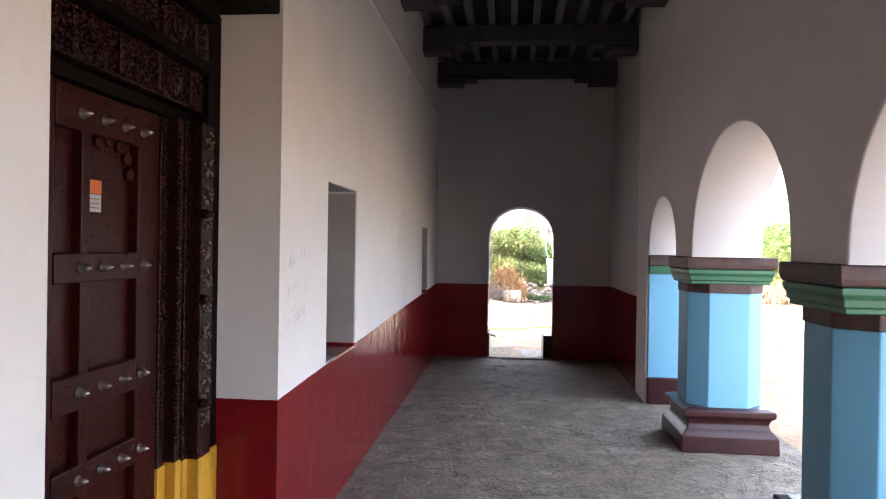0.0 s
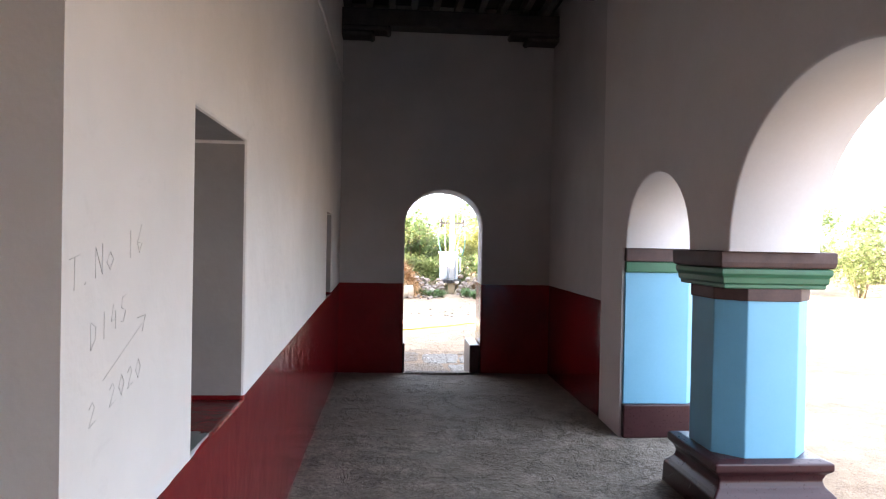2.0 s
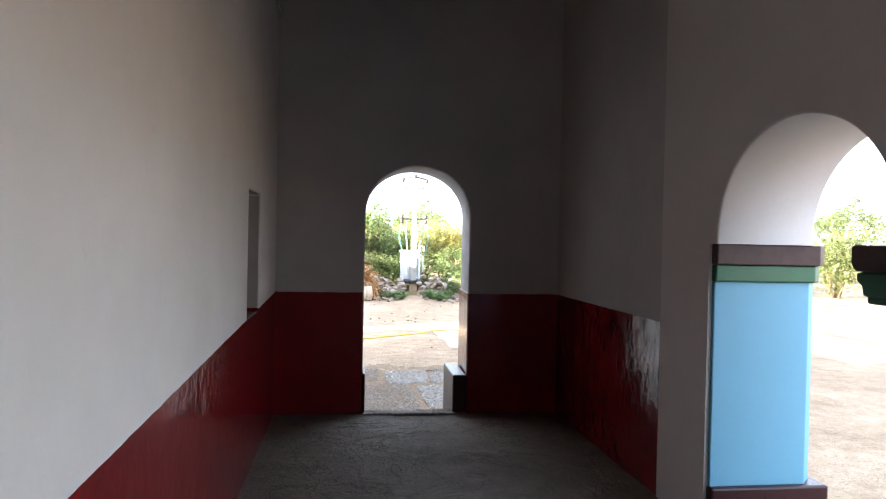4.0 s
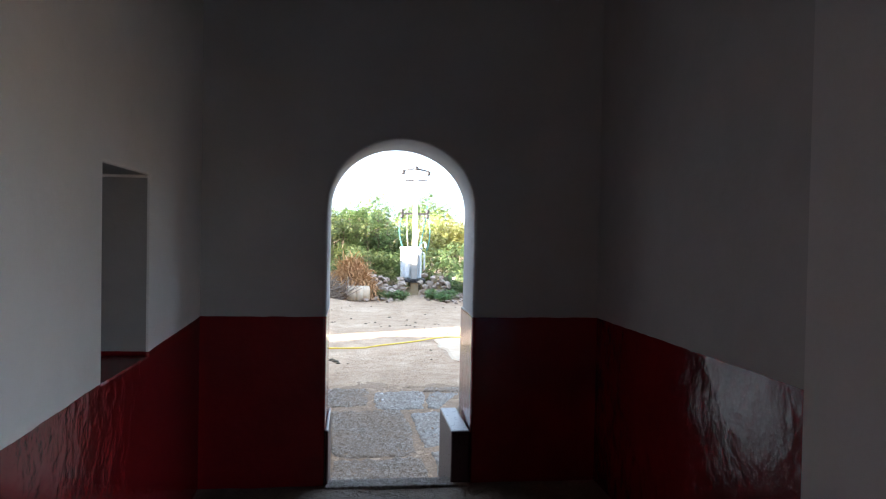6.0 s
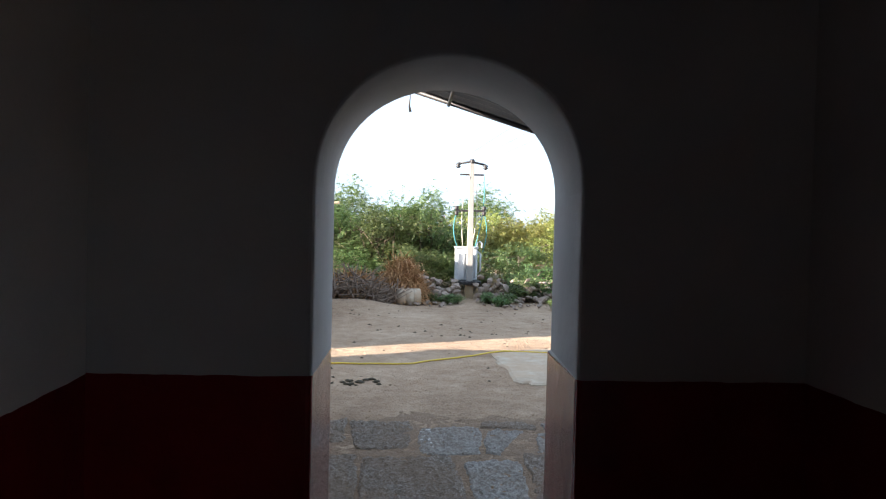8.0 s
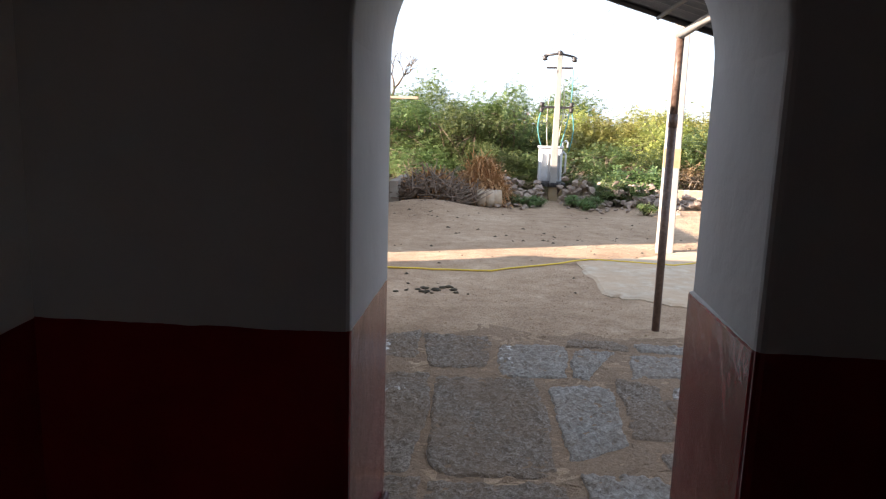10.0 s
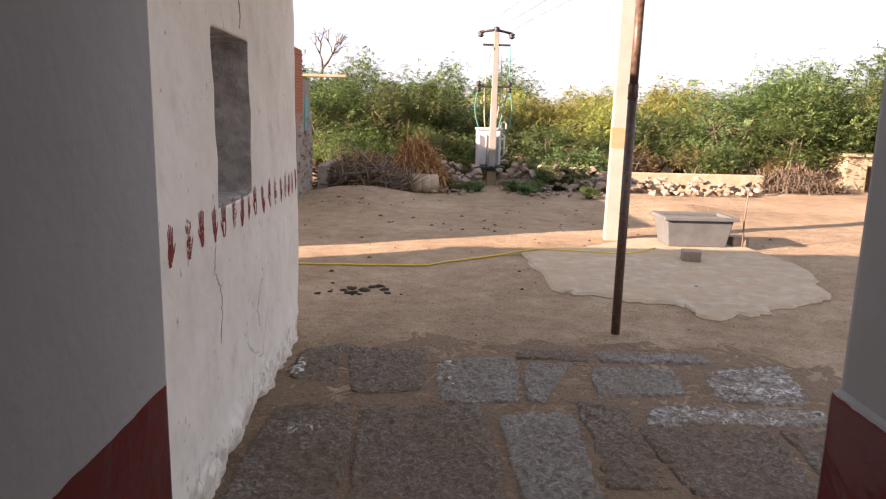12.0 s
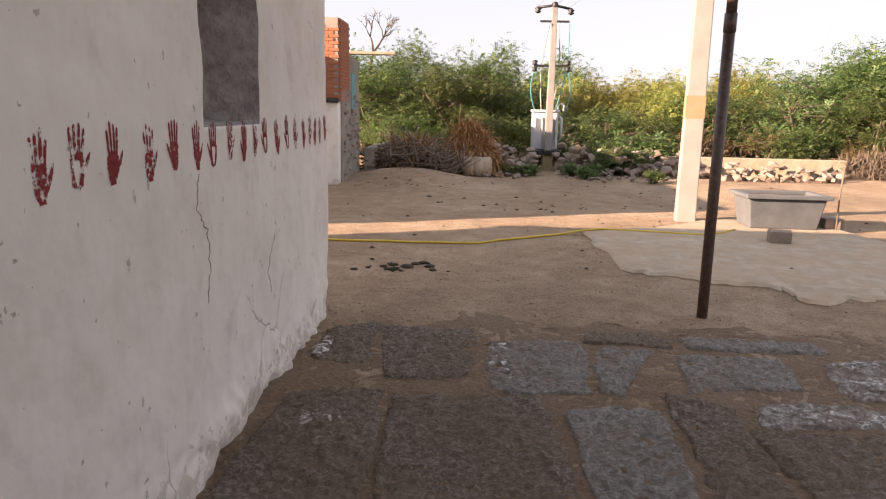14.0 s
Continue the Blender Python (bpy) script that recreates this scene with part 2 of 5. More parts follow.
def carved_wood():
    m, nt, b = nodes_of("carved_dark_wood")
    pos = position(nt)
    v = nt.nodes.new("ShaderNodeTexVoronoi")
    v.inputs["Scale"].default_value = 75.0
    nt.links.new(pos, v.inputs["Vector"])
    n = noise_node(nt, 40.0, 5, 0.7, pos)
    col = ramp(nt, noise_node(nt, 14.0, 5, 0.6, pos), [(0.3, (0.010, 0.0020, 0.0018)), (0.7, (0.024, 0.0048, 0.0042))])
    nt.links.new(col, b.inputs["Base Color"])
    b.inputs["Roughness"].default_value = 0.27
    bump(nt, b, calc(nt, "ADD", v.outputs["Distance"], calc(nt, "MULTIPLY", n, 0.7)), 0.8, 0.007)
    return m


M_CARVED = carved_wood()
M_LEAFWOOD = surface("oiled_red_brown_wood", (0.014, 0.0022, 0.0018), (0.036, 0.0056, 0.0044), 4.0, 0.30, 70.0, 0.25, 0.004)
M_YELLOW = surface("turmeric_yellow_paint", (0.42, 0.20, 0.012), (0.60, 0.31, 0.03), 22.0, 0.42, 70.0, 0.9, 0.014)
M_STEEL = surface("dull_iron", (0.30, 0.28, 0.27), (0.55, 0.53, 0.51), 20.0, 0.35, 90.0, 0.2, 0.003, metal=0.9)

for m in (M_LEFT, M_NICHE, M_WALL, M_CARVED, M_LEAFWOOD, M_BROWN, M_CAPBROWN):
    for n in m.node_tree.nodes:
        if n.type == "BSDF_PRINCIPLED":
            n.inputs["Specular IOR Level"].default_value = 0.18 if m in (M_CARVED, M_LEAFWOOD) else 0.08 if m == M_NICHE else 0.33

# ---- mesh helpers ----
def obj(name, bm, material, label="", category="", kind="", group="", parent=None, smooth=False):
    me = bpy.data.meshes.new(name)
    bmesh.ops.recalc_face_normals(bm, faces=bm.faces)
    bm.to_mesh(me)
    bm.free()
    for m in (material if isinstance(material, (list, tuple)) else [material]):
        me.materials.append(m)
    if smooth:
        for p in me.polygons:
            p.use_smooth = True
    ob = new(name, me)
    if parent is not None:
        ob.parent = parent
    return tagged(ob, label, category, group, kind)


def part(name, bm, material, parent, label="", smooth=False):
    return obj(name, bm, material, label, parent=parent, smooth=smooth)


def thing(name, label, category, at=(0, 0, 0), rz=0.0, group=""):
    e = new(name)
    e.matrix_basis = pose(*at, 0, 0, rz)
    e.empty_display_size = 0.1
    return tagged(e, label, category, group)


def quad(bm, *pts, mat=0):
    f = bm.faces.new([bm.verts.new(p) for p in pts])
    f.material_index = mat
    return f


def box(bm, x0, x1, y0, y1, z0, z1, bevel=0.0, mat=0, jit=0.0, rnd=None):
    v = []
    for z in (z0, z1):
        for x, y in ((x0, y0), (x1, y0), (x1, y1), (x0, y1)):
            d = [rnd.uniform(-jit, jit) for _ in range(3)] if jit else (0, 0, 0)
            v.append(bm.verts.new((x + d[0], y + d[1], z + d[2])))
    fs = []
    for idx in ((3, 2, 1, 0), (4, 5, 6, 7), (0, 1, 5, 4), (1, 2, 6, 5), (2, 3, 7, 6), (3, 0, 4, 7)):
        f = bm.faces.new([v[i] for i in idx])
        f.material_index = mat
        fs.append(f)
    if bevel:
        es = list({e for f in fs for e in f.edges})
        bmesh.ops.bevel(bm, geom=es, offset=bevel, segments=2, profile=0.5, affect="EDGES")
    return bm


def boxed(*a, **k):
    return box(bmesh.new(), *a, **k)


def prism(bm, pts, z0, z1, bevel=0.0, mat=0):
    """Upright prism over a plan polygon."""
    lo = [bm.verts.new((x, y, z0)) for x, y in pts]
    hi = [bm.verts.new((x, y, z1)) for x, y in pts]
    n = len(pts)
    fs = [bm.faces.new(lo[::-1]), bm.faces.new(hi)]
    fs += [bm.faces.new((lo[i], lo[(i + 1) % n], hi[(i + 1) % n], hi[i])) for i in range(n)]
    for f in fs:
        f.material_index = mat
    if bevel:
        bmesh.ops.bevel(bm, geom=list({e for f in fs for e in f.edges}), offset=bevel, segments=2, profile=0.5, affect="EDGES")
    return bm


def tube(bm, pts, radii, sides=8, cap=True, mat=0):
    """A round tube through points, with a radius at each."""
    rings = []
    pts = [Vector(p) for p in pts]
    if isinstance(radii, (int, float)):
        radii = [radii] * len(pts)
    for i, p in enumerate(pts):
        d = (pts[min(i + 1, len(pts) - 1)] - pts[max(i - 1, 0)]).normalized()
        ref = Vector((0, 0, 1)) if abs(d.z) < 0.9 else Vector((1, 0, 0))
        a = d.cross(ref).normalized()
        b = d.cross(a)
        rings.append([bm.verts.new(p + radii[i] * (math.cos(t) * a + math.sin(t) * b)) for t in (2 * math.pi * k / sides for k in range(sides))])
    for r, s in zip(rings, rings[1:]):
        for k in range(sides):
            f = bm.faces.new((r[k], r[(k + 1) % sides], s[(k + 1) % sides], s[k]))
            f.material_index, f.smooth = mat, True
    if cap:
        bm.faces.new(rings[0][::-1]).material_index = mat
        bm.faces.new(rings[-1]).material_index = mat
    return bm


def lathe(bm, profile, sides=16, at=(0, 0, 0), axis="z", mat=0):
    """Turned shape from (radius, height) pairs."""
    rings = []
    for r, h in profile:
        ring = []
        for k in range(sides):
            t = 2 * math.pi * k / sides
            c, s = r * math.cos(t), r * math.sin(t)
            p = {"z": (c, s, h), "x": (h, c, s), "y": (c, h, s)}[axis]
            ring.append(bm.verts.new(Vector(p) + Vector(at)))
        rings.append(ring)
    for r, s in zip(rings, rings[1:]):
        for k in range(sides):
            f = bm.faces.new((r[k], r[(k + 1) % sides], s[(k + 1) % sides], s[k]))
            f.smooth, f.material_index = True, mat
    bm.faces.new(rings[0][::-1]).material_index = mat
    bm.faces.new(rings[-1]).material_index = mat
    return bm


def stack(bm, rings):
    """Skin over rings of equal count, closed at both ends."""
    vs = [[bm.verts.new(p) for p in r] for r in rings]
    n = len(vs[0])
    for a, b in zip(vs, vs[1:]):
        for k in range(n):
            bm.faces.new((a[k], a[(k + 1) % n], b[(k + 1) % n], b[k]))
    bm.faces.new(vs[0][::-1])
    bm.faces.new(vs[-1])
    return bm


def round_edges(bm, width, angle=50, segments=2, keep=None):
    bmesh.ops.remove_doubles(bm, verts=bm.verts, dist=0.0005)
    bmesh.ops.recalc_face_normals(bm, faces=bm.faces)
    es = [e for e in bm.edges if len(e.link_faces) == 2 and e.calc_face_angle(0) > radians(angle) and not (keep and keep(e))]
    bmesh.ops.bevel(bm, geom=es, offset=width, segments=segments, profile=0.5, affect="EDGES")
    return bm


def arch_points(u0, u1, spring, top, n=32):
    c, a, b = (u0 + u1) / 2, (u1 - u0) / 2, top - spring
    return [(c - a * math.cos(math.pi * i / n), spring + b * math.sin(math.pi * i / n) ** 0.92) for i in range(n + 1)]


def arcade_wall(bm, put, u_start, u_end, z0, z1, w0, w1, openings):
    """A wall along u from z0 to z1 with thickness w0..w1 and arched openings (u0, u1, bottom, spring, top). put(u, w, z) gives the place."""
    def sheet(w, ua, za0, za1, ub, zb0, zb1):
        quad(bm, put(ua, w, za0), put(ub, w, zb0), put(ub, w, zb1), put(ua, w, za1))
    u = u_start
    cuts = []
    for o in sorted(openings):
        u0, u1, bottom, spring, top = o
        for w in (w0, w1):
            sheet(w, u, z0, spring, u0, z0, spring)
            sheet(w, u, spring, z1, u0, spring, z1)
        pts = arch_points(u0, u1, spring, top)
        for (a, za), (b, zb) in zip(pts, pts[1:]):
            for w in (w0, w1):
                sheet(w, a, za, z1, b, zb, z1)
            quad(bm, put(a, w0, za), put(a, w1, za), put(b, w1, zb), put(b, w0, zb)).smooth = True
            quad(bm, put(a, w0, z1), put(a, w1, z1), put(b, w1, z1), put(b, w0, z1))
        for uu in (u0, u1):
            quad(bm, put(uu, w0, bottom), put(uu, w1, bottom), put(uu, w1, spring), put(uu, w0, spring))
        if bottom > z0:
            for w in (w0, w1):
                sheet(w, u0, z0, bottom, u1, z0, bottom)
            quad(bm, put(u0, w0, bottom), put(u1, w0, bottom), put(u1, w1, bottom), put(u0, w1, bottom))
        cuts.append((u, u0))
        u = u1
    for w in (w0, w1):
        sheet(w, u, z0, spring, u_end, z0, spring)
        sheet(w, u, spring, z1, u_end, spring, z1)
    cuts.append((u, u_end))
    for a, b in cuts:
        quad(bm, put(a, w0, z1), put(b, w0, z1), put(b, w1, z1), put(a, w1, z1))
    for uu in (u_start, u_end):
        quad(bm, put(uu, w0, z0), put(uu, w1, z0), put(uu, w1, z1), put(uu, w0, z1))
    return bm


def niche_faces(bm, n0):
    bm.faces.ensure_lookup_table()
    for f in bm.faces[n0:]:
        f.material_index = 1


def niche_wall(bm, put, us, zs, holes, depth, thick, z_at=None):
    """A wall sheet over the grid us x zs. holes: cells (i, j) that go back to depth. put(u, w, z), w = 0 in front."""
    for i in range(len(us) - 1):
        for j in range(len(zs) - 1):
            a, b, c, d = us[i], us[i + 1], zs[j], zs[j + 1]
            if (i, j) in holes:
                w, n0 = depth, len(bm.faces)
                quad(bm, put(a, w, c), put(b, w, c), put(b, w, d), put(a, w, d))
                quad(bm, put(a, 0, c), put(a, w, c), put(a, w, d), put(a, 0, d))
                quad(bm, put(b, 0, c), put(b, w, c), put(b, w, d), put(b, 0, d))
                quad(bm, put(a, 0, c), put(b, 0, c), put(b, w, c), put(a, w, c))
                quad(bm, put(a, 0, d), put(b, 0, d), put(b, w, d), put(a, w, d))
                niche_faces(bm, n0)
            else:
                quad(bm, put(a, 0, c), put(b, 0, c), put(b, 0, d), put(a, 0, d))
    a, b, c, d = us[0], us[-1], zs[0], zs[-1]
    quad(bm, put(a, thick, c), put(b, thick, c), put(b, thick, d), put(a, thick, d))
    quad(bm, put(a, 0, d), put(b, 0, d), put(b, thick, d), put(a, thick, d))
    quad(bm, put(a, 0, c), put(a, thick, c), put(a, thick, d), put(a, 0, d))
    quad(bm, put(b, 0, c), put(b, thick, c), put(b, thick, d), put(b, 0, d))
    return bm


# ---- the veranda ----
def build_veranda():
    put = lambda u, w, z: (XL - w, u, z)
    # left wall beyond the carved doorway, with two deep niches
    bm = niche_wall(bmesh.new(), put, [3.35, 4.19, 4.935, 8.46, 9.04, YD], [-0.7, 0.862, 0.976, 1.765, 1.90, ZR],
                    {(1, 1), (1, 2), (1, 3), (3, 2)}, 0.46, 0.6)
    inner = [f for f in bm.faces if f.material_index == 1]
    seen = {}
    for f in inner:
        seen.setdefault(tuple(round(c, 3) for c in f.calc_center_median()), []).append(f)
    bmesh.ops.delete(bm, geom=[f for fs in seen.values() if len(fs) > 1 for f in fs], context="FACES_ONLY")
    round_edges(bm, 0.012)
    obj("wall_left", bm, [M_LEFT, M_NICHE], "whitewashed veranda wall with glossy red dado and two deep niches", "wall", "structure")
    # near wall before the doorway, and the wall above and behind the doorway
    bm = boxed(XL - 0.6, XL, -2.2, 1.76, -0.7, ZR, 0.012)
    obj("wall_left_near", bm, M_LEFT, "whitewashed wall beside the carved doorway", "wall", "structure")
    bm = boxed(XL - 0.9, XL - 0.012, 1.70, 3.40, 2.98, ZR)
    obj("wall_over_doorway", bm, M_LEFT, "whitewashed wall above the carved doorway", "wall", "structure")
    bm = boxed(XL - 0.9, XL - 0.62, 1.2, 3.9, -0.7, 2.97)
    obj("wall_behind_doorway", bm, M_WHITE, "plain wall closing the doorway behind its leaf", "wall", "structure")
    bm = boxed(XL, XL + 0.022, 3.36, YD, 3.29, 3.35, 0.008)
    obj("trim_left", bm, M_WHITE, "narrow plaster string course along the wall", "trim", "structure")
    # far wall with the arched doorway
    putf = lambda u, w, z: (u, YD + w, z)
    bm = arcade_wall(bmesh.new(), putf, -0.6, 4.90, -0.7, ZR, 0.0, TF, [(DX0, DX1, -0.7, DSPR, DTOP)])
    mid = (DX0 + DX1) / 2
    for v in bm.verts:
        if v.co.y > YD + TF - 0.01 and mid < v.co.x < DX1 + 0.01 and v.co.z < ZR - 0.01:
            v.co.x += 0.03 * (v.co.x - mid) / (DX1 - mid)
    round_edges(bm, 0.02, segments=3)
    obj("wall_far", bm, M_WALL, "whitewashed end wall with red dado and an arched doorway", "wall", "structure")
    # low stone cheeks inside the doorway
    obj("door_cheek", boxed(2.955, DX1 - 0.003, YD - 0.02, YD + TF - 0.03, -0.45, 0.33, 0.012), M_BROWN,
        "low painted stone ledge inside the arched doorway", "ledge", "structure")
    obj("door_cheek", boxed(DX0 + 0.003, DX0 + 0.022, YD + 0.003, YD + TF - 0.03, -0.45, 0.34, 0.008), M_BROWN,
        "thin painted stone strip inside the arched doorway", "ledge", "structure")
    obj("door_dado", prism(bmesh.new(), [(DX1 - 0.002, YD + 0.012), (DX1 + 0.1, YD + 0.012), (DX1 + 0.12, YD + TF - 0.006), (DX1 + 0.016, YD + TF - 0.006)], -0.69, 1.032, 0.012), M_WALL,
        "red-painted dado standing proud of the door jamb", "dado", "structure")
    # arcade wall over the columns; the end part behind the pier is solid
    puta = lambda u, w, z: (XR + w, u, z)
    bm = arcade_wall(bmesh.new(), puta, -2.2, 7.47, 1.49, ZR, 0.0, TW,
                     [(-1.6, 0.85, 1.49, 1.495, 2.33), (1.40, 3.25, 1.49, 1.495, 2.33), (3.84, 5.73, 1.49, 1.495, 2.33), (6.24, 7.40, 1.49, 1.495, 2.02)])
    round_edges(bm, 0.012, keep=lambda e: all(v.co.y > 7.465 for v in e.verts))
    obj("wall_arcade", bm, M_WHITE, "whitewashed arcade wall with rounded arches", "wall", "structure")
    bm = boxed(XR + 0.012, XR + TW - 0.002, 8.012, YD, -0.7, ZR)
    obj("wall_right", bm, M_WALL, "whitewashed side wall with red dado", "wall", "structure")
    bm = boxed(XR, XR + TW, 7.47, 8.01, -0.7, ZR)
    obj("wall_pier_core", bm, M_WHITE, "bare whitewashed return of the end pier", "wall", "structure")
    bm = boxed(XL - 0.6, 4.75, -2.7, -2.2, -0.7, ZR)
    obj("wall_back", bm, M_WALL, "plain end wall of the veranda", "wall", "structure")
    # floor and plinth
    n = noise
    bm = bmesh.new()
    xs = [XL - 0.02 + i * 0.05 for i in range(67)]
    ys = [-2.2 + i * 0.06 for i in range(206)]
    grid = [[bm.verts.new((x, min(y, YD + 0.02), 0.018 * n.noise(Vector((x * 1.3, y * 1.3, 3))) + 0.007 * n.noise(Vector((x * 7, y * 7, 1))))) for y in ys] for x in xs]
    for i in range(len(xs) - 1):
        for j in range(len(ys) - 1):
            bm.faces.new((grid[i][j], grid[i + 1][j], grid[i + 1][j + 1], grid[i][j + 1])).smooth = True
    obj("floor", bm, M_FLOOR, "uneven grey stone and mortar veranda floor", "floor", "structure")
    bm = boxed(XL - 0.6, 4.74, -2.2, YD - 0.003, -0.9, -0.035)
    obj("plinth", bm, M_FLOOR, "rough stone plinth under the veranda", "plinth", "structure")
    # ceiling
    bm = boxed(XL - 0.6, XR + TW, -2.2, YD + TF, ZC + 0.12, ZC + 0.2)
    for f in bm.faces:
        f.material_index = 0
    for i in range(11):
        x = XL + 0.02 + i * 0.245
        box(bm, x, x + 0.07, -2.2, YD, ZC, ZC + 0.115, mat=1)
    obj("ceiling", bm, [M_BOARD, M_JOIST], "sooty dark board ceiling on close wooden joists", "ceiling", "structure")
    obj("roof", boxed(XL - 2.6, XR + TW + 0.1, -2.7, YD + TF, ZR, ZR + 0.25), M_WHITE, "flat roof slab above the veranda", "roof", "structure")


def ceiling_beam(y):
    t = thing("ceiling_beam", "sooty black timber ceiling beam on carved end brackets", "beam", (0, y, 0), group="beams across the veranda ceiling")
    part("beam", boxed(XL - 0.02, XR + 0.02, -0.11, 0.11, 3.87, ZC - 0.003, 0.01), M_DARKWOOD, t)
    for s, x in ((1, XL), (-1, XR)):
        for k, (w, z0, z1) in enumerate(((0.50, 3.81, 3.87), (0.32, 3.755, 3.81))):
            bm = bmesh.new()
            xs = sorted((x - s * 0.02, x + s * w))
            box(bm, xs[0], xs[1], -0.13, 0.13, z0 + 0.002, z1, 0.02)
            lathe(bm, [(0.01, -0.14), (0.032, -0.12), (0.032, 0.12), (0.01, 0.14)], 10, (x + s * (w + 0.005), 0, z1 - 0.032), "y")
            part("bracket", bm, M_DARKWOOD, t)
    return t


# ---- columns ----
def octagon(c, chamfer, half):
    a, b = half, half - chamfer
    return [(c[0] + x, c[1] + y) for x, y in ((-b, -a), (b, -a), (a, -b), (a, b), (b, a), (-b, a), (-a, b), (-a, -b))]


def square_ring(half, z, flare=0.0):
    return [(-half, -half, z), (half, -half, z), (half, half, z), (-half, half, z)]


def column(at):
    t = thing("column", "octagonal sky-blue column with brown moulded base and green capital", "column", at, group="arcade columns")
    prof = [(0.362, 0.0), (0.357, 0.13), (0.336, 0.155), (0.310, 0.18), (0.300, 0.215), (0.312, 0.25), (0.342, 0.275), (0.342, 0.32), (0.29, 0.335)]
    bm = stack(bmesh.new(), [square_ring(h, z) for h, z in prof])
    part("base", round_edges(bm, 0.008, 20), M_BROWN, t, "dark brown glossy moulded base")
    bm = prism(bmesh.new(), octagon((0, 0), 0.133, 0.281), 0.33, 1.215, 0.006)
    part("shaft", bm, M_BLUE, t, "sky-blue painted octagonal shaft")
    bm = prism(bmesh.new(), octagon((0, 0), 0.133, 0.288), 1.213, 1.285, 0.005)
    part("neck", bm, M_CAPBROWN, t, "faded brown neck band")
    prof = [(0.286, 1.283), (0.295, 1.286), (0.295, 1.308), (0.305, 1.312), (0.308, 1.345), (0.320, 1.365), (0.320, 1.392), (0.30, 1.40)]
    bm = stack(bmesh.new(), [square_ring(h, z) for h, z in prof])
    part("green_moulding", round_edges(bm, 0.004, 25), M_GREEN, t, "green painted capital moulding")
    prof = [(0.320, 1.398), (0.328, 1.404), (0.334, 1.43), (0.334, 1.488), (0.325, 1.492)]
    bm = stack(bmesh.new(), [square_ring(h, z) for h, z in prof])
    part("abacus", round_edges(bm, 0.006, 25), M_CAPBROWN, t, "faded brown top slab")
    return t


def pier():
    t = thing("end_pier", "sky-blue end pier with brown base and green capital band", "pier", (0, 0, 0))
    x0, x1, y0, y1 = 3.875, 4.47, 7.448, 8.02
    plan = lambda e: [(x0 - e * 0.15, y0 - e), (x1 - 0.08 + e, y0 - e), (x1 + e, y0 + 0.08 - e), (x1 + e, y1), (x0 - e * 0.15, y1)]
    part("base", prism(bmesh.new(), [(x0 - 0.004, y0 - 0.03), (x1 + 0.04, y0 - 0.03), (x1 + 0.04, y1), (x0 - 0.004, y1)], 0.0, 0.265, 0.012), M_BROWN, t, "dark brown glossy base")
    part("shaft", prism(bmesh.new(), plan(0.0), 0.263, 1.30, 0.006), M_BLUE, t, "sky-blue painted shaft")
    part("green_moulding", prism(bmesh.new(), plan(0.02), 1.30, 1.385, 0.008), M_GREEN, t, "green painted band")
    part("abacus", prism(bmesh.new(), plan(0.035), 1.387, 1.490, 0.006), M_CAPBROWN, t, "faded brown top slab")
    return t


build_veranda()
for yb in (9.93, 8.33, 6.73, 5.13, 3.53, 1.93, 0.33):
    ceiling_beam(yb)
col = column((4.171, 6.107, 0.0))
copy_thing(col, pose(4.171, 3.60, 0.0))
copy_thing(col, pose(4.171, 1.10, 0.0))
pier()

